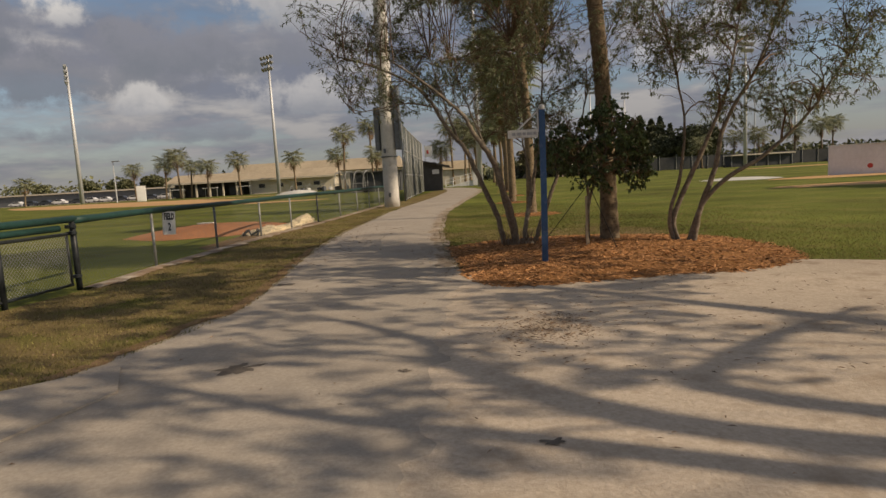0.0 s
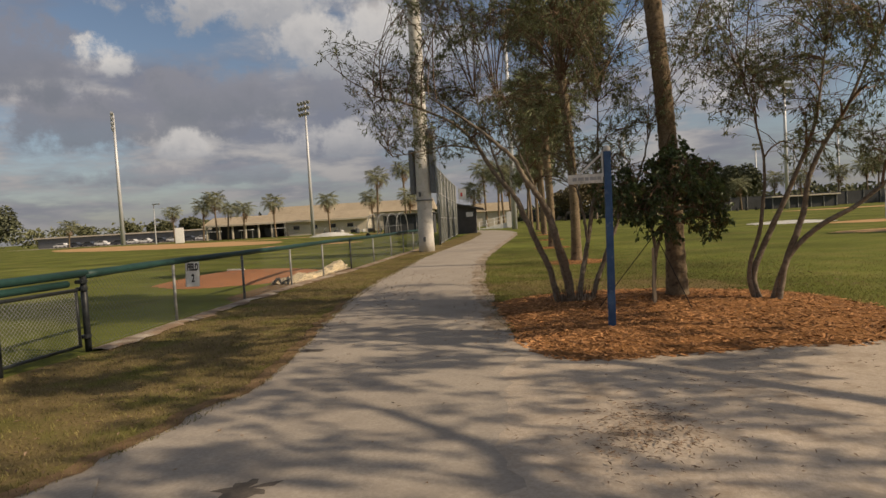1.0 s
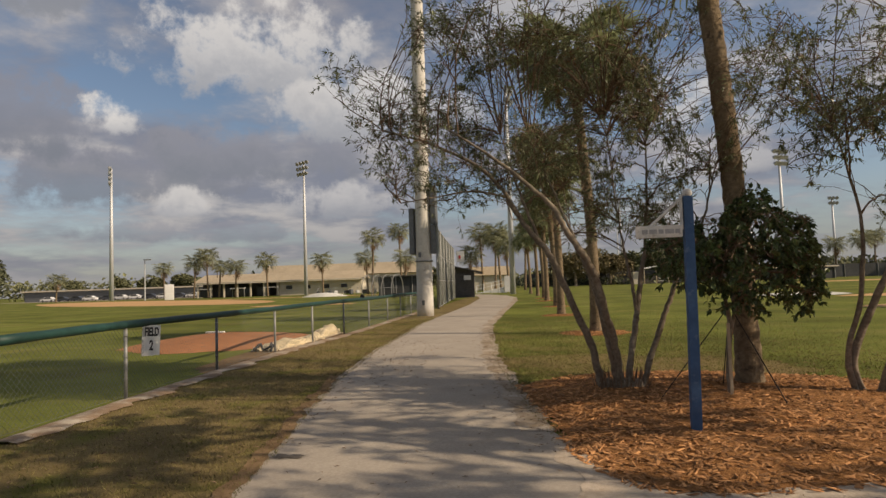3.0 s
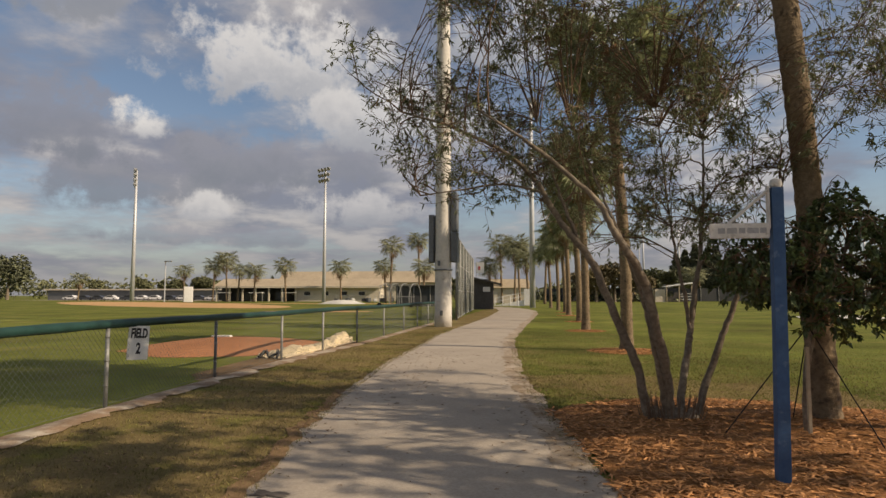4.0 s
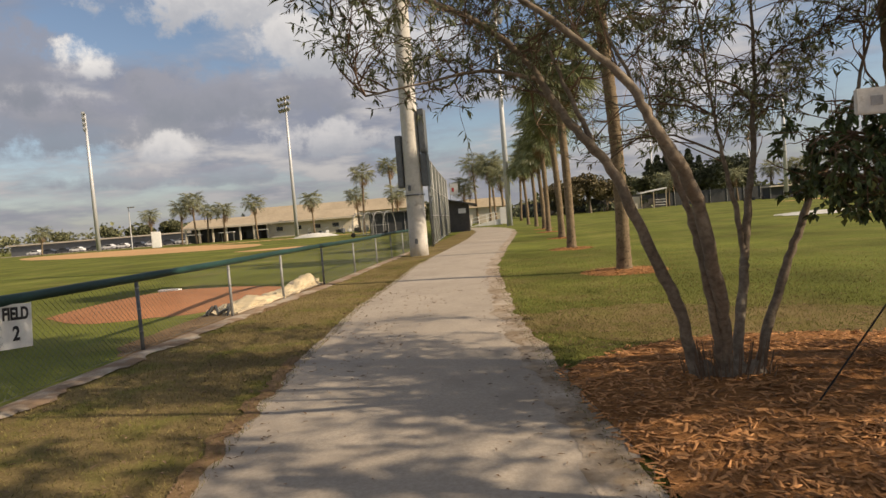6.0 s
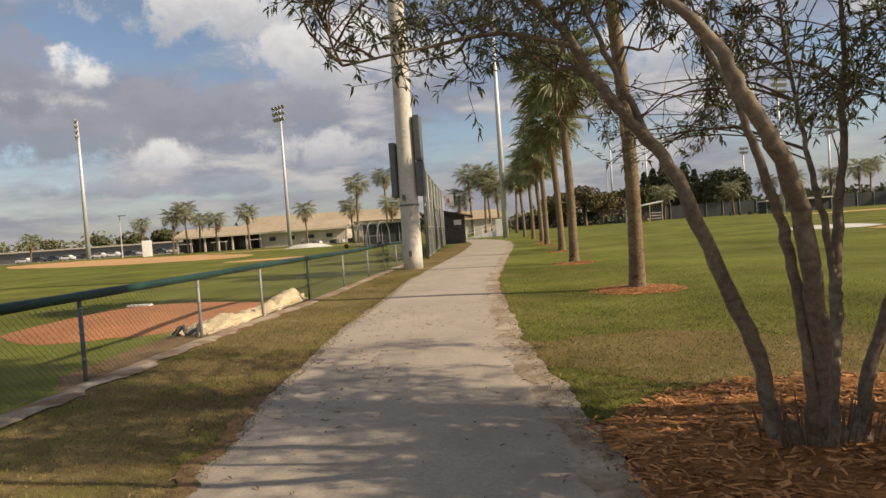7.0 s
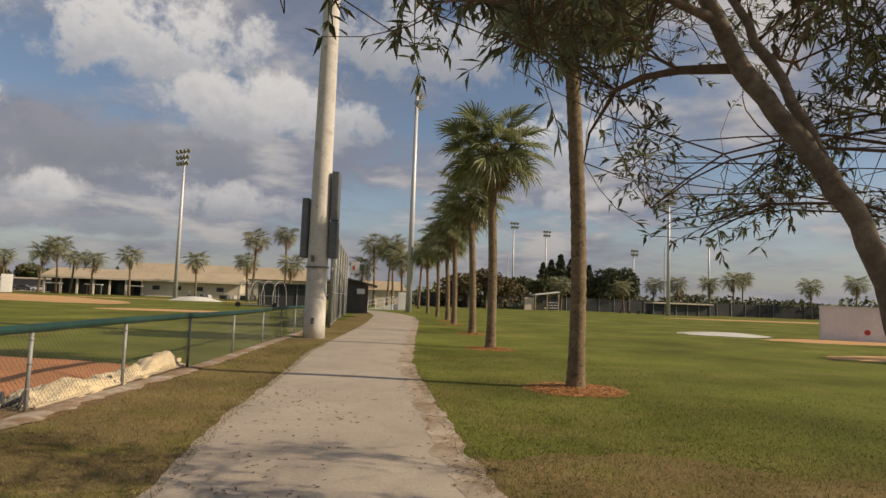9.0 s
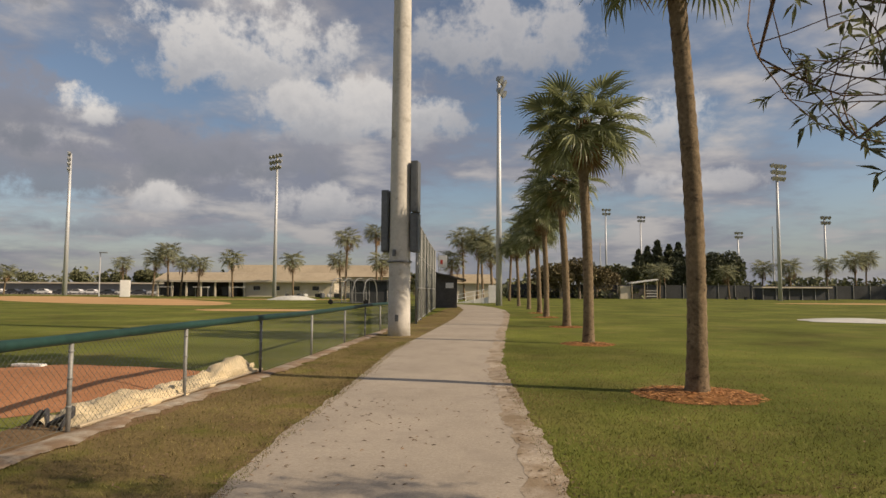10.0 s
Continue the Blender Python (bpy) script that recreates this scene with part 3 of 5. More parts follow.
clump = branching_tree("shrub_tree", pose(0, 0, 0), [
    ([(0.74, 12.0, -0.03), (0.68, 11.95, 0.35), (0.58, 11.86, 0.75), (0.43, 11.8, 1.1), (0.27, 11.75, 1.5), (0.12, 11.7, 1.86), (-0.1, 11.65, 2.15), (-0.28, 11.7, 2.42), (-0.46, 11.7, 2.75), (-0.8, 11.6, 3.1), (-1.4, 11.4, 3.4), (-2.0, 11.3, 3.6)], 0.058),
    ([(0.95, 11.95, -0.03), (0.93, 11.8, 0.4), (0.86, 11.58, 0.8), (0.77, 11.4, 1.15), (0.69, 11.28, 1.5), (0.57, 11.12, 1.76), (0.44, 11.0, 1.97), (0.33, 10.95, 2.15), (0.2, 10.93, 2.41), (-0.05, 10.88, 2.65), (-0.45, 10.8, 3.0), (-1.0, 10.8, 3.4)], 0.062),
    ([(0.92, 11.98, -0.03), (0.87, 11.78, 0.4), (0.78, 11.6, 0.85), (0.72, 11.52, 1.18), (0.66, 11.48, 1.44), (0.58, 11.4, 1.68), (0.48, 11.34, 1.95), (0.38, 11.3, 2.2), (0.2, 11.4, 2.7), (-0.1, 11.7, 3.5)], 0.04),
    ([(1.06, 12.02, -0.03), (1.13, 12.14, 0.5), (1.22, 12.26, 0.87), (1.26, 12.36, 1.08), (1.33, 12.45, 1.48), (1.4, 12.52, 1.8), (1.45, 12.58, 2.22), (1.5, 12.65, 2.75), (1.55, 12.8, 3.6)], 0.048),
    ([(1.25, 12.33, 1.0), (1.22, 12.36, 1.36), (1.17, 12.36, 1.68), (1.12, 12.36, 1.95), (1.05, 12.4, 2.6), (0.95, 12.5, 3.8)], 0.028),
    ([(1.24, 12.12, -0.03), (1.38, 12.25, 0.4), (1.5, 12.3, 0.7), (1.61, 12.33, 1.0), (1.73, 12.35, 1.3), (1.83, 12.35, 1.58), (2.03, 12.35, 1.88), (2.2, 12.4, 2.3), (2.35, 12.4, 2.9)], 0.048),
    ([(-0.42, 11.7, 2.66), (-0.85, 11.55, 2.74), (-1.3, 11.45, 2.68), (-1.8, 11.4, 2.62)], 0.018),
    ([(0.02, 11.66, 2.0), (-0.15, 11.75, 2.45), (-0.3, 11.9, 2.9), (-0.5, 12.1, 3.6)], 0.026),
], [((-0.85, 11.8, 3.6), (1.8, 1.4, 1.0), 0.9), ((0.3, 12.4, 3.9), (1.7, 1.9, 1.35), 1.5), ((1.25, 12.3, 3.4), (1.0, 1.2, 1.3), 0.6), ((-0.1, 13.2, 3.7), (1.5, 1.2, 0.9), 0.25), ((0.25, 13.75, 2.6), (0.85, 0.9, 0.65), 0.45), ((0.7, 14.5, 4.6), (2.2, 1.2, 1.1), 0.5), ((1.5, 13.2, 2.8), (0.8, 1.2, 0.7), 0.35), ((0.4, 12.0, 5.1), (2.4, 2.0, 1.1), 1.0), ((-1.3, 11.9, 4.4), (1.9, 1.4, 0.9), 0.85), ((2.4, 12.4, 4.2), (1.3, 1.2, 1.4), 0.75), ((-1.25, 11.7, 2.75), (0.9, 0.5, 0.25), 0.07), ((-1.2, 11.6, 2.25), (0.28, 0.2, 0.3), 0.018)],
    11, "tall multi-stemmed shrub tree with narrow grey-green leaves in mulch", "tree", 150, 3000, 10, (0.088, 0.019), LEAF, gap=0.0)
rk = random.Random(15)
crown_lump = Mesh()
for kx, ky, kr in ((0.8, 11.98, 0.15), (0.95, 11.93, 0.18), (1.06, 11.98, 0.16), (1.19, 11.96, 0.13)):
    crown_lump.tube([(kx, ky, 0.0), (kx, ky, 0.07), (kx, ky, 0.13), (kx, ky, 0.2)], [kr * 1.1, kr * 0.85, kr * 0.6, kr * 0.25], 12)
part("root_crown", crown_lump, BARK, clump, "knotted woody root crown", True)
for q in range(70):
    u, v = rk.uniform(0, math.tau), rk.uniform(0.1, 0.27)
    p = Vector((0.98 + 1.4 * v * math.cos(u), 11.96 + v * math.sin(u), 0.05))
    part("sprout", Mesh().tube([p, p + Vector((0.05 * math.cos(u), 0.05 * math.sin(u), rk.uniform(0.1, 0.32)))], [0.008, 0.003], 4), TWIG, clump)
branching_tree("shrub_tree", pose(0, 0, 0), [
    ([(3.78, 11.85, -0.03), (3.7, 11.85, 0.45), (3.95, 11.85, 1.1), (4.3, 11.8, 1.9), (4.6, 11.8, 2.7), (4.8, 11.9, 3.8)], 0.055),
    ([(3.98, 11.7, -0.03), (4.1, 11.7, 0.6), (4.35, 11.7, 1.3), (4.5, 11.7, 2.0), (5.0, 11.7, 2.9), (5.4, 11.6, 3.9)], 0.055),
    ([(3.9, 11.75, -0.03), (4.15, 11.7, 0.7), (4.55, 11.6, 1.15), (5.05, 11.5, 1.45), (5.7, 11.4, 2.1), (6.2, 11.3, 2.9)], 0.05),
    ([(3.7, 11.8, -0.03), (3.62, 11.8, 0.5), (3.8, 11.8, 1.2), (3.9, 11.9, 2.2), (3.7, 12.0, 3.4)], 0.042),
], [((5.2, 11.7, 3.1), (1.9, 1.5, 1.25), 1.2), ((4.2, 11.8, 3.6), (1.3, 1.4, 1.3), 0.8), ((5.2, 11.0, 5.0), (2.1, 2.1, 1.1), 0.55), ((4.4, 14.2, 4.6), (1.7, 1.4, 1.0), 0.4)],
    23, "multi-stemmed shrub tree with slender leaves in mulch", "tree", 95, 1650, 10, (0.092, 0.021), LEAF, gap=0.0)
branching_tree("dense_bush", pose(0, 0, 0), [
    ([(2.2, 11.45, -0.03), (2.2, 11.47, 0.5), (2.23, 11.45, 1.0), (2.1, 11.4, 1.6), (1.9, 11.3, 2.2)], 0.038),
    ([(2.23, 11.46, 0.8), (2.35, 11.5, 1.2), (2.55, 11.5, 1.7), (2.7, 11.4, 2.2)], 0.026),
], [((2.3, 11.4, 1.85), (0.95, 0.85, 0.68), 1.0), ((2.65, 11.5, 1.5), (0.75, 0.6, 0.45), 0.35), ((1.72, 11.5, 1.8), (0.55, 0.5, 0.5), 0.22), ((2.2, 11.5, 2.45), (0.6, 0.5, 0.3), 0.12)],
    31, "dense dark green broadleaf bush tied to a stake", "bush", 44, 700, 13, (0.075, 0.042), LEAF_DARK, gap=0.16, droop=0.6, twig_leaf=0.3)
# big bare-limbed tree beside the lot, known by its shadow on the ground
branching_tree("spreading_tree", pose(0, 0, 0), [
    ([(13.0, 2.2, -0.1), (12.9, 2.25, 1.4), (12.3, 2.35, 2.8), (11.2, 2.5, 4.1), (10.0, 2.84, 4.8), (9.35, 3.37, 5.0), (8.81, 4.08, 5.1), (8.8, 4.53, 5.25), (8.3, 5.3, 5.6)], 0.2),
    ([(13.0, 2.2, 1.6), (12.2, 2.6, 3.2), (11.0, 3.0, 4.5), (10.4, 3.47, 5.0), (10.6, 4.13, 4.95), (11.2, 4.89, 4.9), (12.4, 5.6, 5.1)], 0.14),
    ([(13.0, 2.2, 1.2), (12.0, 2.2, 2.9), (10.8, 2.25, 4.0), (9.85, 2.42, 4.4), (9.05, 2.72, 4.9), (8.28, 2.96, 5.3), (7.7, 3.35, 5.6)], 0.15),
    ([(12.4, 3.0, 3.1), (11.4, 5.0, 4.5), (9.6, 7.0, 5.2), (7.4, 8.2, 5.6), (5.2, 8.8, 5.8)], 0.11),
    ([(13.1, 2.2, 1.8), (13.8, 2.4, 3.4), (14.3, 3.2, 5.0), (14.2, 4.0, 6.2)], 0.15),
], [((9.4, 4.2, 5.8), (2.4, 3.4, 1.0), 0.8), ((12.8, 3.2, 6.4), (2.6, 3.6, 1.3), 0.4), ((9.6, 7.6, 5.3), (2.2, 1.8, 0.9), 0.55), ((8.4, 9.6, 5.2), (1.9, 1.7, 0.8), 0.6), ((5.7, 8.6, 5.7), (2.3, 1.2, 0.8), 0.4), ((4.8, 7.2, 5.9), (1.5, 1.7, 0.6), 0.75), ((8.3, 4.6, 7.0), (2.4, 3.4, 0.8), 0.6)],
    41, "spreading tree with thick bare limbs beside the sandy lot", "tree", 95, 1600, 12, (0.14, 0.055), LEAF_DARK, gap=-0.02)


# ---- palms ----
def frond_mesh(r, size, mesh, nb=36):
    """A fan frond along +x: arched stalk, then pleated blades that part and droop at their ends."""
    stalk = size * r.uniform(0.42, 0.6)
    tip = Vector((stalk, 0, -0.06 * size))
    mesh.tube([(0, 0, 0), (stalk * 0.5, 0, 0.03 * size), tuple(tip)], [0.022, 0.015, 0.009], 4, caps=False)
    for k in range(nb):
        a = radians(-132 + 264 * k / (nb - 1))
        ax, nrm = Vector((0.95, 0, -0.31)), Vector((0.31, 0, 0.95))
        root = tip + ax * size * 0.16 * math.cos(a / 1.5) ** 2
        bd = ax * math.cos(a) + Vector((0, 1, 0)) * math.sin(a) + nrm * 0.30 * abs(math.sin(a))
        L = size * (0.54 - 0.17 * abs(a) / 2.3) * r.uniform(0.88, 1.1)
        cross = (bd.cross(nrm).normalized() + nrm * (0.5 if k % 2 else -0.5)) * size * 0.017
        p1, p2 = root + bd * L * 0.35, root + bd * L * 0.72 + Vector((0, 0, -L * 0.05))
        p3 = root + bd * L * 0.95 + Vector((0, 0, -L * r.uniform(0.14, 0.42)))
        mesh.add([root, p1 + cross, p1 - cross, p2 + cross * 0.7, p2 - cross * 0.7, p3], [(0, 1, 2), (1, 3, 4, 2), (3, 5, 4)])
    return mesh


FRONDS = [frond_mesh(random.Random(60 + q), 1.85, Mesh()).data("frond", FROND) for q in range(6)]
DEADS = [frond_mesh(random.Random(70 + q), 1.45, Mesh()).data("dead_frond", DEAD_FROND) for q in range(2)]


def frond_places(seed, fronds, dead):
    """Turns of the fronds round the growing tip: (matrix, dead or not)."""
    r = random.Random(seed)
    out = []
    for i in range(fronds + dead):
        az = 137.5 * i + r.uniform(-14, 14)
        el = r.uniform(-75, -58) if i >= fronds else math.degrees(math.asin(-0.66 + 1.50 * (i + 0.5) / fronds))
        out.append((pose(0, 0, 0, 0, 0, az) @ pose(0, 0, 0, 0, -el, 0) @ pose(0, 0, 0, r.uniform(-30, 30), 0, 0), i >= fronds))
    return out


def palm_crown(seed, fronds, size, dead=0):
    """The same crown as one joined mesh, for distant palms."""
    r = random.Random(seed)
    green, brown = Mesh(), Mesh()
    for m, old in frond_places(seed, fronds, dead):
        one = frond_mesh(r, size, Mesh(), 26)
        (brown if old else green).add([m @ Vector(v) for v in one.v], one.f)
    return green, brown


CROWNS = []
for sd in (5, 6, 8):
    ga, ba = palm_crown(sd, 27, 1.7, 2)
    CROWNS.append((ga.data("crown", HAZY_FROND), ba.data("dead_skirt", DEAD_FROND)))


def palm(name, x, y, height, r0, lean, crown_k, scale, label, group="", boots=True, sway=0.0):
    root = thing(name, pose(x, y, 0), label, "palm tree", group)
    pts, rad = [], []
    n = 70 if boots else 16
    for i in range(n + 1):
        t = i / n
        bulge = 1 + 0.22 * math.exp(-((t - 0.86) / 0.07) ** 2) if boots else 1
        flare = 1 + 0.35 * math.exp(-t * 18)
        pts.append((lean[0] * t + sway * math.sin(t * 5), lean[1] * t + sway * math.cos(t * 4) - sway, -0.05 + height * t))
        rad.append(r0 * flare * bulge * (1.0 + (0.05 if i % 2 else -0.03)) * (1 - 0.12 * t))
    part("trunk", Mesh().tube(pts, rad, 14), PALM_TRUNK, root, smooth=True)
    top = Vector(pts[-1])
    if boots:
        b = Mesh()
        rr = random.Random(int(x * 100) + 7)
        for k in range(80):
            a, z = rr.uniform(0, math.tau), rr.uniform(-0.95, 0.15)
            d = Vector((math.cos(a), math.sin(a), rr.uniform(0.6, 1.5))).normalized()
            p = top + Vector((math.cos(a) * r0 * 0.8, math.sin(a) * r0 * 0.8, z))
            b.tube([p, p + d * rr.uniform(0.15, 0.34)], [0.045, 0.02], 4)
        part("boot_collar", b, BOOT, root, "brown cut frond bases")
    place = Matrix.Translation(top) @ pose(0, 0, 0, 0, 0, (x * 57 + y * 31) % 360) @ Matrix.Diagonal((scale, scale, scale, 1))
    if boots:
        for k, (m, old) in enumerate(frond_places(int(x * 10) + 40, 36, 3)):
            one = part("dead_frond" if old else "frond", (DEADS if old else FRONDS)[k % (2 if old else 6)], None, root)
            one.matrix_basis = place @ m
    else:
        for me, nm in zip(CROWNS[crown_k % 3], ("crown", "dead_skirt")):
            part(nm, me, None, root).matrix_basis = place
    return root


SABAL = "cabbage palm with straight ringed trunk in the lawn"
ROW = "row of palms along the path"
palm("palm_tree", 2.66, 12.4, 8.0, 0.15, (-0.32, 0.3), 0, 1.15, "tall cabbage palm with ringed trunk standing in mulch", sway=0.06)
palm("palm_tree", 1.02, 21.5, 8.05, 0.15, (-0.22, -0.1), 1, 0.98, "tall slightly curved cabbage palm in a mulch ring", ROW, sway=0.07)
for i, (x, y, h, s) in enumerate([(-0.08, 30.7, 6.95, 1.0), (-0.46, 39.7, 6.7, 1.0), (-1.39, 49.8, 6.8, 1.0), (-1.89, 57.0, 6.4, 1.05), (-2.96, 67.0, 6.8, 1.05), (-4.38, 78.5, 6.6, 1.0)]):
    palm("palm_tree", x, y, h, 0.16 if i < 1 else 0.17, (0.06 * (-1) ** i - 0.15, 0.1), i + 2, s, SABAL, ROW, sway=0.04)
for i, (x, y, rr) in enumerate([(1.0, 21.4, 0.98), (-0.1, 30.6, 0.85), (-0.47, 39.6, 0.8), (-1.42, 49.7, 0.8), (-1.92, 56.9, 0.8)]):
    ring = tagged(part("mulch_ring", blob(x, y, rr, rr * 0.9, 0.006, 0, 0.05, 0.12, i * 3.1, 4, 28), MULCH), "low ring of orange mulch round a palm trunk", "mulch ring", "mulch rings")
    ch = Mesh()
    rc = random.Random(50 + i)

    def in_ring():
        a, t = rc.uniform(0, math.tau), math.sqrt(rc.random())
        return (x + math.cos(a) * rr * t, y + math.sin(a) * rr * 0.9 * t, 0.008 + 0.05 * (1 - t * t))

    scatter_chips(ch, 700 if i == 0 else 300, in_ring, 0.05, rc)
    stuff("ring_chips", ch, CHIP, "loose orange wood chips round a palm", "mulch")

# ---- stake, guy wires ----
stake = thing("tree_stake", pose(2.18, 11.32, 0), "thin wooden stake and dark guy lines holding the bush", "tree stake")
part("post", Mesh().box((0, 0, 0.45), (0.035, 0.035, 1.0), bevel=0.005), WOOD, stake)
for dx, dy in ((-0.85, -0.2), (0.45, -0.55), (0.1, 0.9)):
    part("guy_line", Mesh().tube([(0.05, 0.1, 1.15), (dx, dy, 0.06)], 0.0065, 5), RUBBER, stake)

# ---- signpost ----
sp = thing("sign_post", pose(1.46, 9.6, 0, 0, 0, 4), "leaning blue painted wooden signpost with a small white arm board", "signpost")
shaft = Mesh()
for k, (z, w, dx) in enumerate([(-0.05, 0.087, 0.0), (0.6, 0.087, 0.012), (1.2, 0.083, 0.022), (1.8, 0.083, 0.028), (2.27, 0.081, 0.032)]):
    shaft.v.extend([(dx + sx * w / 2, sy * w / 2, z) for sx, sy in ((-1, -1), (1, -1), (1, 1), (-1, 1))])
    if k:
        o = 4 * k
        shaft.f.extend([(o - 4 + j, o - 4 + (j + 1) % 4, o + (j + 1) % 4, o + j) for j in range(4)])
shaft.f.append((16, 17, 18, 19))
part("post", shaft, BLUE, sp)
part("finial", Mesh().tube([(0.032, 0, 2.265), (0.032, 0, 2.29), (0.032, 0, 2.33), (0.032, 0, 2.345)], [0.03, 0.045, 0.04, 0.012], 10), BOARD_M, sp, "small pale finial cap", True)
part("back_plate", Mesh().box((-0.028, 0, 2.12), (0.018, 0.05, 0.33), bevel=0.004), BOARD_M, sp)
board = part("arm_board", Mesh().box((-0.245, -0.02, 1.945), (0.43, 0.022, 0.115), bevel=0.006), BOARD_M, sp, "weathered white arm board with faded lettering")
for k, (x0, wd) in enumerate([(-0.40, 0.05), (-0.335, 0.07), (-0.25, 0.045), (-0.19, 0.08), (-0.10, 0.045)]):
    part("lettering_bar", Mesh().box((x0 + wd / 2, -0.0325, 1.945), (wd, 0.003, 0.042)), FADED_INK, board)
part("brace", Mesh().tube([(-0.02, 0, 2.26), (-0.32, -0.01, 2.0)], 0.013, 6), BOARD_M, sp, "pale diagonal brace")

# ---- near fence ----
FENCE = [(-5.62, 8.9), (-5.98, 11.35), (-6.35, 14.3), (-6.63, 17.25), (-6.72, 19.65), (-6.82, 22.35), (-7.08, 25.65), (-7.42, 29.2), (-7.68, 32.2), (-7.9, 35.0), (-8.1, 38.0)]
FH = 1.07


def link_panel(a, b, z0, z1, pitch, r):
    """Chain-link: crossing diagonal wires between two posts."""
    m = Mesh()
    a, b = Vector((*a, 0)), Vector((*b, 0))
    L = (b - a).length
    u = (b - a).normalized()
    H = z1 - z0
    k = -H
    while k < L:
        s0, s1 = max(k, 0), min(k + H, L)
        if s1 - s0 > 0.01:
            m.tube([a + u * s0 + Vector((0, 0, z0 + s0 - k)), a + u * s1 + Vector((0, 0, z0 + s1 - k))], r, 3, caps=False)
            m.tube([a + u * s0 + Vector((0, 0, z1 - (s0 - k))), a + u * s1 + Vector((0, 0, z1 - (s1 - k)))], r, 3, caps=False)
        k += pitch
    return m


fence = thing("chain_link_fence", pose(0, 0, 0), "low chain-link fence with steel posts and green padded top rail", "fence")
rail = curve_pts([(x, y, FH + 0.012 * math.sin(i * 1.7)) for i, (x, y) in enumerate(FENCE)], 6)
part("top_pad", Mesh().tube(rail, [0.058 * (1 + 0.06 * math.sin(i * 2.1)) for i in range(len(rail))], 12), PAD, fence, "dark green vinyl rail padding", True)
for i, (x, y) in enumerate(FENCE[1:]):
    dark = i % 3 == 1
    post = part("post", Mesh().tube([(x, y, -0.05), (x, y, FH - 0.03)], 0.027, 10), BOX_GREY if dark else STEEL, fence, "dark painted steel post" if dark else "", True)
    for z in (0.3, 0.62, 0.92):
        part("tie_band", Mesh().tube([(x, y, z - 0.012), (x, y, z + 0.012)], 0.032, 10), STEEL, post, "", True)
for a, b in zip(FENCE, FENCE[1:]):
    part("chain_link", link_panel(a, b, 0.06, FH - 0.03, 0.085, 0.0017), WIRE, fence)
part("bottom_wire", Mesh().tube([(x, y, 0.06) for x, y in FENCE], 0.003, 5), WIRE, fence)
curb_l = [(y, x - 0.02) for x, y in FENCE]
curb_r = [(y, x + 0.36) for x, y in FENCE]
structure("fence_curb", ribbon(curb_l, curb_r, 8.9, 38, 0.10, 0.02, 0.02, 0.17, 3, 0.02), CURB, "broken pale concrete mowing strip under the fence", "curb")

# gate left of the first post
gate = thing("gate", pose(0, 0, 0), "black steel chain-link gate with padded top bar", "gate")
gp = part("gate_post", Mesh().tube([(-5.62, 8.9, -0.05), (-5.62, 8.9, FH + 0.03)], 0.045, 12), BLACK_STEEL, gate, "thick black steel gate post", True)
for z in (0.22, 0.88, 0.98):
    part("hinge", Mesh().box((-5.6, 8.84, z), (0.12, 0.12, 0.05), bevel=0.01), BLACK_STEEL, gp)
G0, G1 = (-5.62, 8.78), (-5.45, 6.2)
part("gate_bar", Mesh().tube([(*G0, FH - 0.20), (*G1, FH - 0.19)], 0.024, 8), BLACK_STEEL, gate, "", True)
part("gate_bar", Mesh().tube([(*G0, 0.10), (*G1, 0.10)], 0.022, 8), BLACK_STEEL, gate, "", True)
part("gate_upright", Mesh().tube([(-5.62, 8.76, 0.1), (-5.62, 8.76, FH - 0.18)], 0.022, 8), BLACK_STEEL, gate, "", True)
part("gate_pad", Mesh().tube([(-5.6, 8.6, FH - 0.10), (-5.52, 7.4, FH - 0.10), (-5.45, 6.2, FH - 0.09)], 0.048, 10), PAD, gate, "dark vinyl pad on the gate", True)
part("chain_link", link_panel(G0, G1, 0.1, FH - 0.2, 0.06, 0.003), STEEL, gate)
for gy in (7.45, 6.2):
    part("gate_post", Mesh().tube([(-5.62 + (8.9 - gy) * 0.066, gy, -0.05), (-5.62 + (8.9 - gy) * 0.066, gy, FH - 0.02)], 0.04, 12), BLACK_STEEL, gate, "", True)
part("top_pad", Mesh().tube([(-5.62, 8.95, FH + 0.02), (-5.5, 7.4, FH + 0.02), (-5.4, 6.0, FH + 0.03), (-5.1, 1.5, FH + 0.03), (-4.6, -6, FH)], 0.055, 10), PAD, gate, "dark green padded rail", True)
part("gate_post", Mesh().tube([(-5.1, 1.5, -0.05), (-5.1, 1.5, FH)], 0.04, 10), BLACK_STEEL, gate, "", True)

# field sign
fa, fb = Vector((-5.98, 11.35, 0)), Vector((-6.35, 14.3, 0))
fu = (fb - fa).normalized()
yaw = math.degrees(math.atan2(fu.y, fu.x))
sg = thing("field_sign", Matrix.Translation(fa + fu * 0.62 + Vector((0.035, 0, 0.80))) @ pose(0, 0, 0, 0, 4, yaw - 14), "white field number sign wired to the chain-link fence", "sign")
part("plate", Mesh().box((0, 0, 0), (0.37, 0.008, 0.47), bevel=0.003), WHITE_PLATE, sg)


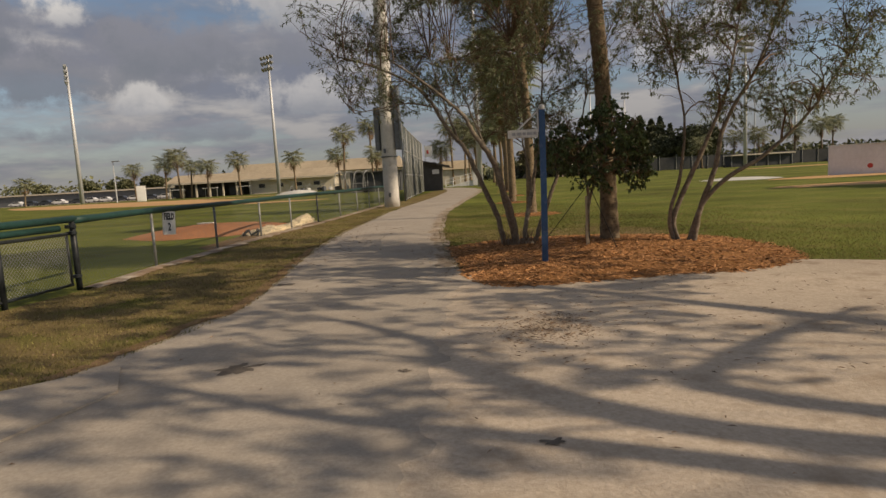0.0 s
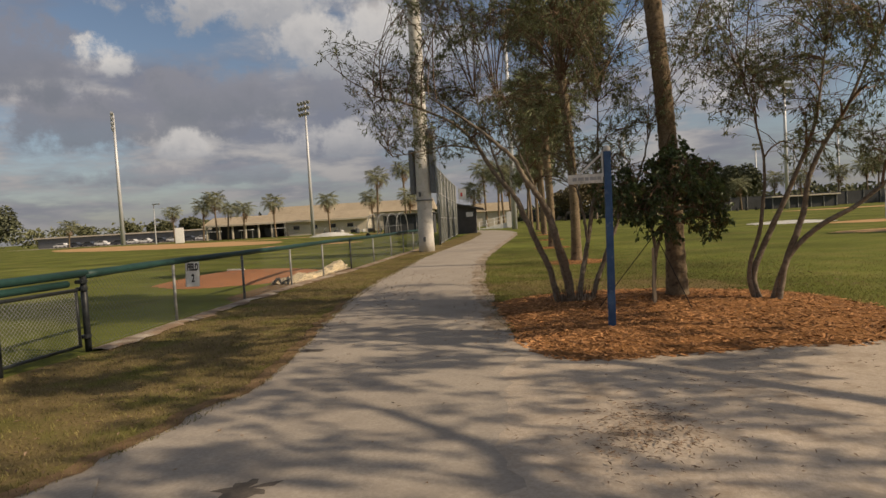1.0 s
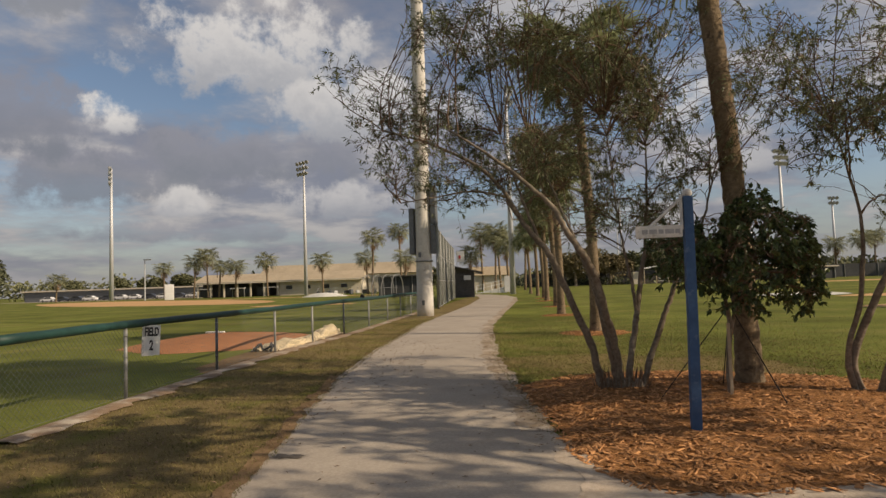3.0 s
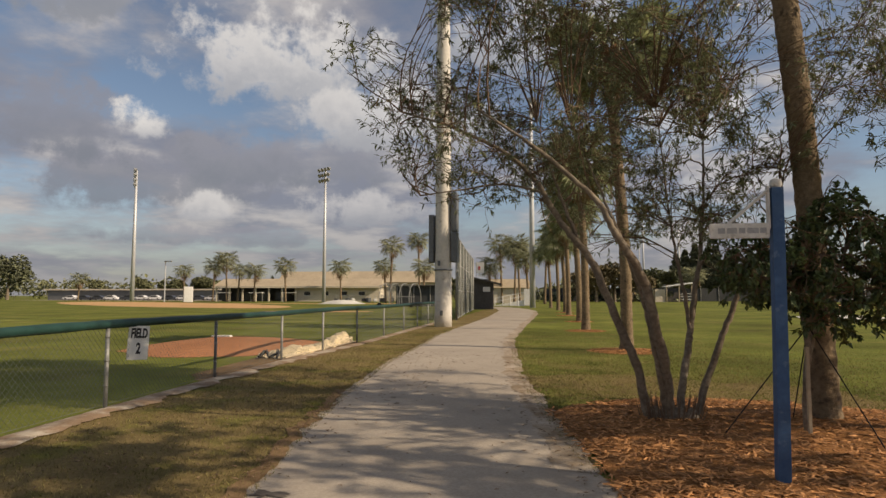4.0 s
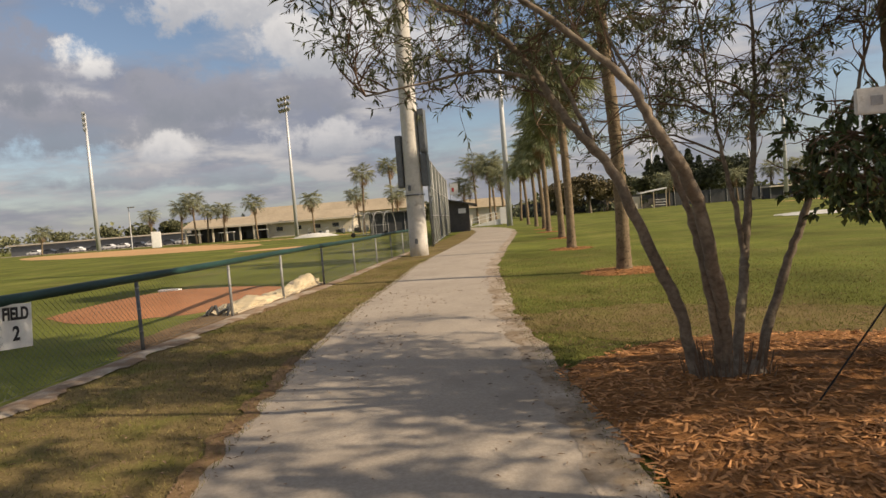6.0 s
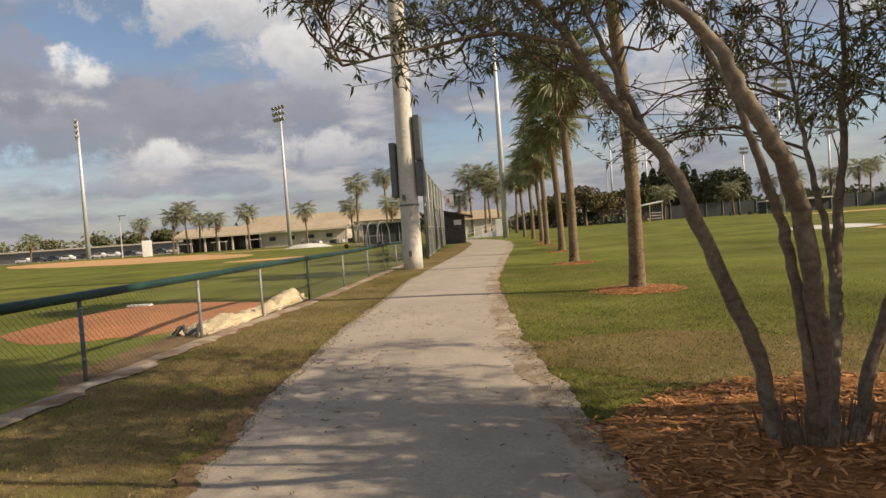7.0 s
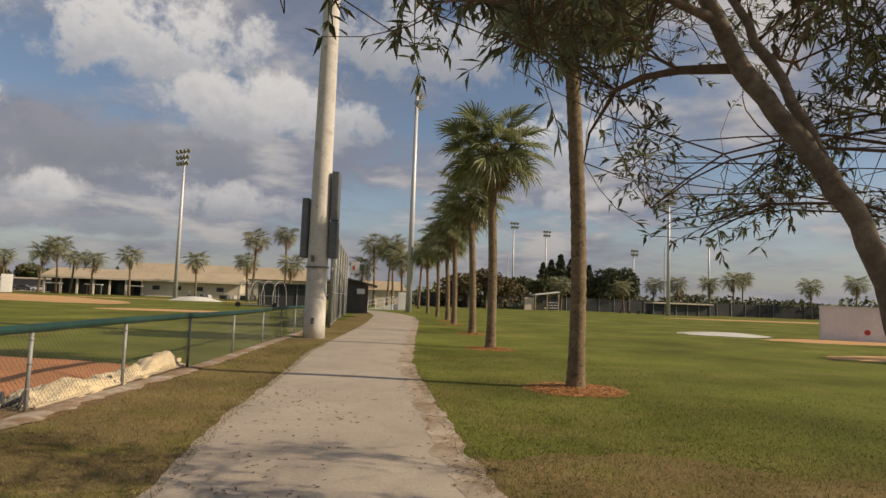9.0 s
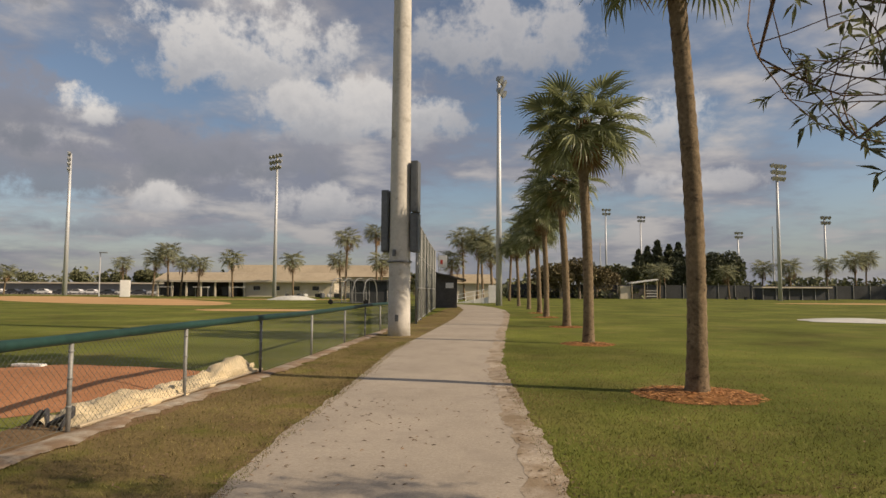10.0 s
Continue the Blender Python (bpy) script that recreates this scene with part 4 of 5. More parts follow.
def lettering(text, size, parent, m, material):
    cu = bpy.data.curves.new("lettering", "FONT")
    cu.body, cu.size, cu.align_x, cu.align_y, cu.extrude, cu.offset = text, size, "CENTER", "CENTER", 0.0015, 0.006
    tmp = bpy.data.objects.new("lettering", cu)
    scene.collection.objects.link(tmp)
    me = bpy.data.meshes.new_from_object(tmp.evaluated_get(bpy.context.evaluated_depsgraph_get()))
    bpy.data.objects.remove(tmp)
    me.materials.clear()
    me.materials.append(material)
    ob = part("lettering", me, None, parent)
    ob.matrix_basis = m
    return ob


lettering("FIELD", 0.15, sg, pose(0, -0.007, 0.125, 90, 0, 0) @ Matrix.Diagonal((0.78, 1.2, 1, 1)), INK)
lettering("2", 0.19, sg, pose(0, -0.007, -0.085, 90, 0, 0) @ Matrix.Diagonal((0.85, 1.1, 1, 1)), INK)

# ---- rolled tarp along the fence ----
tp = Mesh()
NT, NS = 60, 20
ax0, ax1 = Vector((-7.05, 17.5, 0)), Vector((-7.25, 22.6, 0))
for j in range(NT + 1):
    t = j / NT
    c = ax0.lerp(ax1, t)
    w = 0.42 * (0.55 + 0.45 * math.sin(math.pi * min(1, t * 1.25 + 0.1)) ** 0.5) + (0.10 if 0.82 < t < 0.93 else 0)
    h = 0.13 + 0.05 * math.sin(t * 9) + 0.15 * math.exp(-((t - 0.86) / 0.05) ** 2) - 0.12 * (1 - t) ** 4
    for k in range(NS + 1):
        a = math.pi * k / NS
        q = noise.noise(Vector((t * 16, a * 1.7, 0))) * 0.13 + noise.noise(Vector((t * 38, a * 5, 5))) * 0.06
        tp.v.append((c.x - math.cos(a) * (w + q), c.y + 0.1 * q, max(0.025, math.sin(a) ** 0.8 * (h + q) + 0.02)))
for j in range(NT):
    for k in range(NS):
        i = j * (NS + 1) + k
        tp.f.append((i, i + 1, i + NS + 2, i + NS + 1))
tarp = thing("tarp_roll", pose(0, 0, 0), "crumpled cream tarpaulin rolled up along the fence foot", "tarpaulin")
part("sheet", tp, TARP_M, tarp, smooth=True)
bd = Mesh()
rt = random.Random(9)
for k in range(5):
    x, y = -7.0 + rt.uniform(-0.3, 0.3), 17.45 + rt.uniform(-0.2, 0.2)
    bd.tube([(x, y, 0.03), (x + rt.uniform(-.15, .15), y + 0.1, 0.14 + rt.uniform(0, .06)), (x + rt.uniform(-.3, .3), y + rt.uniform(0, .3), 0.05)], [0.02, 0.035, 0.02], 6)
part("dark_end", bd, TARP_DARK, tarp, "dark crumpled lining at the end", True)
part("edge_batten", Mesh().tube([(-6.62, 17.4, 0.05), (-6.75, 20.0, 0.06), (-6.95, 22.7, 0.05)], 0.022, 6), WOOD, tarp)

# white tarps on the right lawn
wt2 = blob(15.8, 49.5, 2.8, 2.4, 0.02, 0.2, 0.16, 0.22, 12.0, 6, 40)
tagged(part("white_tarp", wt2, WHITE_TARP, smooth=True), "flat white tarpaulin covering a pitching mound", "tarpaulin")

# ---- big pole by the path ----
bp = thing("light_pole", pose(-6.58, 32.75, 0), "thick weathered concrete floodlight pole with grey cabinets", "light pole")
part("shaft", Mesh().tube([(0, 0, -0.1), (0, 0, 0.6), (0.01, 0, 6), (0.03, 0, 14), (0.05, 0, 30)], [0.41, 0.40, 0.365, 0.31, 0.22], 28), POLE_M, bp, smooth=True)
for x, z0, z1, w in ((-0.52, 3.0, 5.25, 0.26), (0.56, 3.0, 4.4, 0.28), (0.56, 4.43, 6.3, 0.26)):
    cab = part("cabinet", Mesh().box((x, 0.05, (z0 + z1) / 2), (w, 0.55, z1 - z0), bevel=0.02), BOX_GREY, bp, "grey metal ballast cabinet")
    part("door", Mesh().box((x, -0.24, (z0 + z1) / 2), (w - 0.06, 0.03, z1 - z0 - 0.1), bevel=0.008), BOX_GREY, cab)
part("steel_band", Mesh().tube([(0, 0, 2.62), (0, 0, 2.68)], 0.445, 28), BOX_GREY, bp, "", True)
for x, z in ((-0.1, 2.95), (0.02, 0.65)):
    part("access_plate", Mesh().box((x, -0.46 + z * 0.008, z), (0.13, 0.04, 0.24), bevel=0.01), BOX_GREY, bp)
part("lamp_head", Mesh().box((0.05, 0, 29.6), (3.2, 0.5, 1.4), bevel=0.05), LAMP_M, bp)


# ---- floodlight poles ----
def flood_pole(x, y, h, r, rows, cols, yaw_deg, label, width=3.4):
    root = thing("light_pole", pose(x, y, 0, 0, 0, yaw_deg), label, "light pole", "stadium light poles")
    part("shaft", Mesh().tube([(0, 0, -0.2), (0, 0, h * 0.5), (0, 0, h)], [r, r * 0.8, r * 0.5], 12), POLE_STEEL, root, smooth=True)
    for j in range(rows):
        z = h - 0.3 - j * 1.25
        bar = part("crossarm", Mesh().box((0, 0, z), (width * (1 - 0.08 * j), 0.16, 0.14)), LAMP_M, root)
        for i in range(cols):
            lx = (i / (cols - 1) - 0.5) * width * (0.94 - 0.08 * j)
            part("floodlight", Mesh().tube([(lx, 0.05, z + 0.25), (lx, -0.35, z + 0.05), (lx, -0.55, z - 0.05)], [0.16, 0.4, 0.48], 8), LAMP_M, bar)
    return root


STEELP = "tall pale steel floodlight pole with lamp rack"
flood_pole(-116.4, 143.4, 34.6, 0.55, 4, 6, -50, STEELP, 5.4)
flood_pole(-57.9, 133.4, 30.2, 0.42, 3, 4, -30, STEELP, 3.8)
flood_pole(-6.6, 79.6, 25.5, 0.36, 2, 2, 80, STEELP, 1.6)
flood_pole(43.1, 139.9, 26.5, 0.4, 3, 5, 30, STEELP, 3.4)
for x, y, h in ((16.6, 206.7, 27), (28.7, 218.7, 26), (56.6, 212.9, 20), (65.2, 173.7, 20)):
    flood_pole(x, y, h, 0.35, 2, 3, 20, STEELP, 2.2)
for x, y, h in ((81.6, 257.5, 26), (20.8, 278, 22)):
    part("shaft", Mesh().tube([(0, 0, -0.1), (0, 0, h)], [0.4, 0.18], 8), POLE_STEEL, thing("mast", pose(x, y, 0), "slim bare pale steel mast", "mast"))
sl = thing("street_lamp", pose(-95.1, 128.4, 0), "slim parking lot lamp with flat head", "street lamp")
part("shaft", Mesh().tube([(0, 0, -0.1), (0, 0, 9.3)], [0.14, 0.09], 8), POLE_STEEL, sl)
part("lamp_head", Mesh().box((0.7, 0, 9.3), (1.9, 0.5, 0.22), bevel=0.05), LAMP_M, sl)

# ---- buildings, field side ----
cl = thing("clubhouse", pose(-69.3, 143.2, 0, 0, 0, 8.8) @ Matrix.Diagonal((1, 1, 0.84, 1)), "long low cream building with tan roof and dark openings", "building")
part("wall", Mesh().box((10, 3, 2.1), (20.5, 6, 4.4)), TAN_WALL, cl)
# the porch's shade is put into this wall's dark colour
part("wall", Mesh().box((-10.3, 4.5, 2.0), (20, 3, 4.2)), DARK_WALL, cl, "back wall of the open porch, coloured dark to look shaded")
roof = Mesh()
roof.add([(-21, -1.2, 4.3), (21, -1.2, 4.3), (21, 8.5, 4.3), (-21, 8.5, 4.3), (-20, 3.6, 6.7), (20.5, 3.6, 6.7)], [(0, 1, 5, 4), (2, 3, 4, 5), (1, 2, 5), (3, 0, 4), (0, 3, 2, 1)])
part("roof", roof, TAN_ROOF, cl)
part("fascia", Mesh().box((0, -1.25, 4.15), (42, 0.14, 0.5)), TAN_WALL, cl)
for i in range(7):
    part("column", Mesh().box((-20 + i * 3.3, -0.7, 2.0), (0.35, 0.35, 4.2)), TAN_WALL, cl)
for i in range(4):
    part("dugout_screen", Mesh().box((-18.6 + i * 4.9, 0.2, 1.5), (3.3, 0.1, 2.4)), SCREEN, cl, "dark mesh screen")
for i, x in enumerate((2.5, 7.0, 11.6, 16)):
    w = part("window", Mesh().box((x, -0.02, 2.3), (1.5, 0.08, 1.1)), GLASS_DARK, cl)
    part("frame", Mesh().box((x, -0.05, 1.7), (1.7, 0.12, 0.1)), WHITE_PAINT, w)
for i in range(3):
    part("bench_roof", Mesh().box((-16.5 + i * 8, -4.5, 2.5), (3.2, 1.6, 0.15)), WHITE_PAINT, cl)
    for s in (-1.4, 1.4):
        part("column", Mesh().box((-16.5 + i * 8 + s, -4.2, 1.2), (0.15, 0.15, 2.5)), STEEL, cl)
b2 = thing("annex_building", pose(-61, 168, 0, 0, 0, 8), "low building behind with pale tan roof", "building")
part("wall", Mesh().box((0, 0, 2.4), (46, 8, 5)), TAN_WALL, b2)
rf = Mesh()
rf.add([(-24, -5, 5), (24, -5, 5), (24, 5, 5), (-24, 5, 5), (-23, 0, 8.2), (23, 0, 8.2)], [(0, 1, 5, 4), (2, 3, 4, 5), (1, 2, 5), (3, 0, 4), (0, 3, 2, 1)])
part("roof", rf, TAN_ROOF, b2)
eq = thing("equipment_box", pose(-86.2, 124.7, 0, 0, 0, 30), "tall white equipment cabinet beside the infield", "cabinet")
part("body", Mesh().box((0, 0, 1.7), (1.8, 1.4, 3.4), bevel=0.04), WHITE_PAINT, eq)
part("door", Mesh().box((0, -0.72, 1.7), (1.4, 0.05, 2.9), bevel=0.01), WHITE_PLATE, eq)
heap = thing("tarp_heap", pose(-41.2, 104, 0, 0, 0, 10), "folded white field tarpaulin heap", "tarpaulin")
hm = blob(0, 0, 3.6, 0.9, 0.0, 0, 0.7, 0.4, 15, 5, 24)
part("sheet", hm, WHITE_TARP, heap, smooth=True)
rh = random.Random(4)
for i in range(9):
    eqp = thing("field_equipment", pose(-52 + i * 1.7 + rh.uniform(-.5, .5), 128 + rh.uniform(-1, 1), 0, 0, 0, rh.uniform(0, 180)), "dark clutter of field equipment beside the building", "equipment", "field equipment")
    part("body", Mesh().box((0, 0, 0.5), (rh.uniform(0.7, 1.4), 0.7, rh.uniform(0.6, 1.1)), bevel=0.12), (DARK_WALL, BOX_GREY, WHITE_PAINT)[i % 3], eqp)
    part("frame", Mesh().tube([(-0.5, 0, 0.1), (-0.4, 0, 1.3), (0.4, 0, 1.5)], 0.06, 5), STEEL, eqp)

# batting cage hoops
cage = thing("batting_cage", pose(-23.5, 78.8, 0, 0, 0, 6), "rolling steel batting cage with curved hoops", "batting cage")
for i in range(4):
    x = -1.9 + i * 1.25
    part("hoop", Mesh().tube(curve_pts([(x, -1.2, 0.05), (x, -1.25, 1.6), (x + 0.2, -0.6, 2.7), (x + 0.6, 0.8, 2.9), (x + 0.9, 1.6, 2.0), (x + 1.0, 1.7, 0.05)], 4), 0.055, 6), STEEL, cage, smooth=True)
for z, y in ((0.25, -1.22), (1.3, -1.25), (2.7, -0.6), (2.9, 0.8)):
    part("bar", Mesh().tube([(-2.1, y, z), (2.6, y, z)], 0.045, 6), STEEL, cage)
for i in range(2):
    part("wheel", Mesh().tube([(-1.9 + 4 * i, -1.35, 0.28), (-1.9 + 4 * i, -1.2, 0.28)], 0.28, 12), RUBBER, cage)
part("net", link_panel((-2.0, -1.15), (2.4, -1.15), 0.1, 2.5, 0.3, 0.012), DARK_WIRE, cage)

# tall backstop fence along the field, past the big pole
BACK = [(-7.6, 40.5), (-8.2, 44.5), (-8.8, 48.5), (-9.4, 52.5), (-9.95, 56.5), (-10.5, 60.5), (-11.05, 64.5)]
bs = thing("backstop_fence", pose(0, 0, 0), "tall grey chain-link backstop fence with steel posts", "fence")
for x, y in BACK:
    part("post", Mesh().tube([(x, y, -0.1), (x, y, 5.1)], 0.06, 8), STEEL, bs, smooth=True)
for z in (0.1, 1.75, 3.4, 5.05):
    part("rail", Mesh().tube([(x, y, z) for x, y in BACK], 0.035, 6), STEEL, bs, smooth=True)
for a, b in zip(BACK, BACK[1:]):
    part("chain_link", link_panel(a, b, 0.1, 5.05, 0.14, 0.004), WIRE, bs)
    turn = Matrix.Translation(((a[0] + b[0]) / 2 - 0.06, (a[1] + b[1]) / 2, 1.0)) @ Matrix.Rotation(math.atan2(a[0] - b[0], b[1] - a[1]), 4, "Z")
    part("windscreen", Mesh().box((0, 0, 0), (0.03, 3.9, 1.7), turn), SCREEN, bs)

# dugout hut by the path
hut = thing("dugout_shed", pose(-10.75, 68.6, 0, 0, 0, 8), "small dark wooden shed with sloped roof by the path", "shed")
part("wall", Mesh().box((0, 2.2, 1.35), (2.1, 4.4, 2.9)), DARK_WALL, hut)
rfm = Mesh()
rfm.add([(-1.6, -0.6, 3.35), (1.9, -0.6, 2.55), (1.9, 5, 2.55), (-1.6, 5, 3.35), (-1.6, -0.6, 3.5), (1.9, -0.6, 2.7), (1.9, 5, 2.7), (-1.6, 5, 3.5)], [(0, 1, 2, 3), (4, 7, 6, 5), (0, 4, 5, 1), (1, 5, 6, 2), (2, 6, 7, 3), (3, 7, 4, 0)])
part("roof", rfm, DARK_ROOF, hut)
part("gable", Mesh().box((-0.3, -0.02, 2.95), (1.5, 0.06, 0.4)), DARK_WALL, hut)
part("notice_panel", Mesh().box((0.35, -0.06, 2.1), (0.75, 0.05, 0.5), bevel=0.01), WHITE_PAINT, hut, "white notice panel")
for z in (0.4, 0.8, 1.2, 1.6, 2.0, 2.4):
    part("siding_board", Mesh().box((-0.1, -0.03, z), (1.95, 0.03, 0.34)), DARK_WALL, hut)
fl = thing("white_banner", pose(-11.4, 68.2, 0), "small white banner with red mark on a thin mast", "banner")
part("mast", Mesh().tube([(0, 0, 3.3), (0, 0, 5.1)], 0.03, 6), STEEL, fl)
part("cloth", Mesh().box((0.42, 0, 4.35), (0.8, 0.03, 1.15), bevel=0.01), WHITE_PAINT, fl)
part("mark", Mesh().box((0.3, -0.024, 4.3), (0.22, 0.01, 0.4)), RED, fl)
ds = thing("dugout", pose(-21.6, 84, 0, 0, 0, 7), "dark screened dugout with flat roof edge", "dugout")
part("wall", Mesh().box((0, 1.5, 1.35), (7.0, 3, 2.7)), SCREEN, ds)
part("roof", Mesh().box((0, 1.3, 2.78), (7.4, 3.6, 0.14)), DARK_ROOF, ds)
for i in range(4):
    part("column", Mesh().tube([(-3.3 + i * 2.2, -0.05, 0), (-3.3 + i * 2.2, -0.05, 2.7)], 0.05, 6), STEEL, ds)

# access ramp with white rails
rp = thing("access_ramp", pose(-10.7, 91, 0, 0, 0, 6), "white railed access ramp at the path's end", "ramp")
part("deck", Mesh().add([(-2.2, 0, 0.02), (2.2, 0, 0.9), (2.2, 1.6, 0.9), (-2.2, 1.6, 0.02), (2.2, 0, 0), (2.2, 1.6, 0)], [(0, 1, 2, 3), (0, 4, 1), (3, 2, 5), (1, 4, 5, 2)]), WHITE_PAINT, rp)
for y in (0.0, 1.6):
    for dz in (0.55, 1.05):
        part("rail", Mesh().tube([(-2.2, y, dz), (2.2, y, 0.9 + dz)], 0.045, 6), WHITE_PAINT, rp)
    for i in range(5):
        x = -2.2 + i * 1.1
        part("post", Mesh().tube([(x, y, 0), (x, y, 1.07 + 0.9 * i / 4)], 0.04, 6), WHITE_PAINT, rp)
part("panel", Mesh().box((2.6, -0.1, 1.2), (1.5, 0.1, 2.3), bevel=0.02), WHITE_PAINT, rp, "plain white end panel")
tb = thing("tan_house", pose(-14.6, 121, 0, 0, 0, 7), "low tan building behind palms", "building")
part("wall", Mesh().box((0, 2, 1.5), (8, 5, 3)), TAN_WALL, tb)
part("roof", Mesh().add([(-4.6, -1, 2.9), (4.6, -1, 2.9), (4.6, 5.4, 2.9), (-4.6, 5.4, 2.9), (-3.5, 2.2, 4.6), (3.5, 2.2, 4.6)], [(0, 1, 5, 4), (2, 3, 4, 5), (1, 2, 5), (3, 0, 4), (0, 3, 2, 1)]), TAN_ROOF, tb)

# ---- right lawn ----
ww = thing("practice_wall", pose(21.3, 48.4, 0, 0, 0, -18), "free-standing pale practice wall with a red mark", "wall")
part("panel", Mesh().box((2.35, 0.2, 1.0), (4.7, 0.4, 2.05), bevel=0.02), LAVENDER, ww)
part("cap", Mesh().box((2.35, 0.2, 2.05), (4.78, 0.48, 0.06), bevel=0.01), WHITE_PAINT, ww)
part("mark", Mesh().tube([(2.45, -0.012, 0.55), (2.45, 0.0, 0.55)], 0.17, 10), RED, ww, "small red target mark")
dg = thing("dugout", pose(49.9, 151, 0, 0, 0, 9.2), "long dark dugout with pale flat roof", "dugout")
part("wall", Mesh().box((0, 1.5, 1.2), (14, 3, 2.4)), SCREEN, dg)
part("roof", Mesh().box((0, 1.2, 2.62), (14.6, 4, 0.3), bevel=0.05), TAN_WALL, dg)
for i in range(6):
    part("column", Mesh().box((-6.8 + i * 2.72, -0.08, 1.2), (0.14, 0.14, 2.4)), STEEL, dg)
ht = thing("scorer_hut", pose(18.0, 151, 0, 0, 0, 8), "open hut with white sloping roof on the lawn", "hut")
part("wall", Mesh().box((-2.6, 0.8, 1.4), (2.2, 2, 2.8)), TAN_WALL, ht)
part("back", Mesh().box((1, 1.8, 1.1), (5, 0.2, 2.2)), DARK_WALL, ht)
part("roof", Mesh().add([(-1.6, -1.2, 3.3), (4.2, -1.2, 4.1), (4.2, 2.4, 4.1), (-1.6, 2.4, 3.3), (-1.6, -1.2, 3.55), (4.2, -1.2, 4.35), (4.2, 2.4, 4.35), (-1.6, 2.4, 3.55)], [(0, 1, 2, 3), (4, 7, 6, 5), (0, 4, 5, 1), (1, 5, 6, 2), (2, 6, 7, 3), (3, 7, 4, 0)]), WHITE_PAINT, ht)
for x in (-1.4, 1.3, 4.0):
    part("column", Mesh().box((x, -1.0, 1.9), (0.18, 0.18, 3.8)), WOOD, ht)
for z in (0.6, 1.2, 1.8):
    part("bench_slat", Mesh().box((2.8, -0.9, z), (2.2, 0.5, 0.1)), WHITE_PAINT, ht)
FAR_F = [(-10, 151), (6, 154), (17, 156), (33, 158.5), (48, 161), (63, 163.5), (78, 166), (110, 168), (150, 166)]
ff = thing("field_fence", pose(0, 0, 0), "far outfield fence hung with dark windscreen", "fence")
for a, b in zip(FAR_F, FAR_F[1:]):
    d = Vector((b[0] - a[0], b[1] - a[1], 0))
    part("windscreen", Mesh().box((d.length / 2, 0, 1.6), (d.length, 0.05, 3.0), Matrix.Translation((*a, 0)) @ Matrix.Rotation(math.atan2(d.y, d.x), 4, "Z")), SCREEN, ff)
    for k in range(4):
        p = Vector((*a, 0)) + d * k / 4
        part("post", Mesh().tube([(p.x, p.y - 0.1, 0), (p.x, p.y - 0.1, 3.6)], 0.07, 6), STEEL, ff)
for i in range(6):
    bk = thing("bucket", pose(36 + i * 2.0, 150 + i * 0.3, 0), "small dark bin on the grass by the dugout", "bin", "bins by the dugout")
    part("body", Mesh().tube([(0, 0, 0), (0, 0, 0.6)], [0.3, 0.36], 10), DARK_WALL, bk)

# ---- far palms and trees ----
FARP = "distant palm tree with a round crown"
FAR_PALMS = [(-132.7, 142.7, 6, 1.5), (-103.7, 147.3, 8, 1.5), (-83.8, 130.1, 8.2, 1.6), (-80.5, 130.6, 9.8, 1.7), (-74.0, 131, 7.2, 1.5), (-64.4, 128, 8.0, 1.5), (-81.2, 136.2, 7.5, 1.4), (-56.3, 139.5, 8.2, 1.6),
             (-37, 117.1, 11.0, 1.5), (-34, 127.7, 13.0, 1.5), (-30.8, 118.1, 7.0, 1.5), (-39.1, 121, 7.2, 1.4), (-18.5, 120, 7.2, 1.6), (-15.9, 120.3, 11, 1.6), (-13.1, 115.8, 10.5, 1.7), (-12.1, 116.1, 9.8, 1.6),
             (-7.4, 111.6, 9.5, 1.5), (-9.4, 104, 7.5, 1.4), (23.6, 157, 6.4, 1.6), (39.2, 159.5, 6.4, 1.5), (47.5, 164, 7.2, 1.6), (53, 161.7, 7.5, 1.7), (62.9, 168.2, 8.2, 1.7), (69.9, 169.3, 9.2, 1.8),
             (74.4, 175, 10, 1.7), (85.9, 163, 8, 1.7), (95.1, 160.8, 9, 1.7)]
for i, (x, y, h, s) in enumerate(FAR_PALMS):
    palm("palm_tree", x, y, h, 0.2, (0.4 * (-1) ** i, 0.2), i, s, FARP, "distant palms", boots=False)


def clump_mesh(seed, n, rx, rz, size, conifer=False):
    """A crown of many small leafy flakes with an uneven outline."""
    r = random.Random(seed)
    m = Mesh()
    lobes = [(Vector((r.uniform(-.55, .55) * rx, r.uniform(-.55, .55) * rx, r.uniform(-.35, .55) * rz)), r.uniform(0.35, 0.6)) for _ in range(9)]
    for _ in range(n):
        if conifer:
            z = r.random() ** 1.25
            a = r.uniform(0, math.tau)
            q = rx * (1 - z) ** 0.8 * r.uniform(0.5, 1.0) * (0.75 + 0.25 * math.sin(z * 40)) + 0.1
            p = Vector((math.cos(a) * q, math.sin(a) * q, -rz + 2 * rz * z))
        else:
            c, k = r.choice(lobes)
            v = Vector((r.gauss(0, 1), r.gauss(0, 1), r.gauss(0, 1))).normalized() * r.uniform(0.72, 1.0)
            p = c + Vector((v.x * rx * k, v.y * rx * k, v.z * rz * k))
        d = Vector((r.gauss(0, 1), r.gauss(0, 1), r.gauss(0, 0.7))).normalized()
        leaf(m, p - d * size / 2, d, Vector((r.uniform(-1, 1), r.uniform(-1, 1), 1)), size * r.uniform(0.6, 1.4), size * 0.75)
    return m


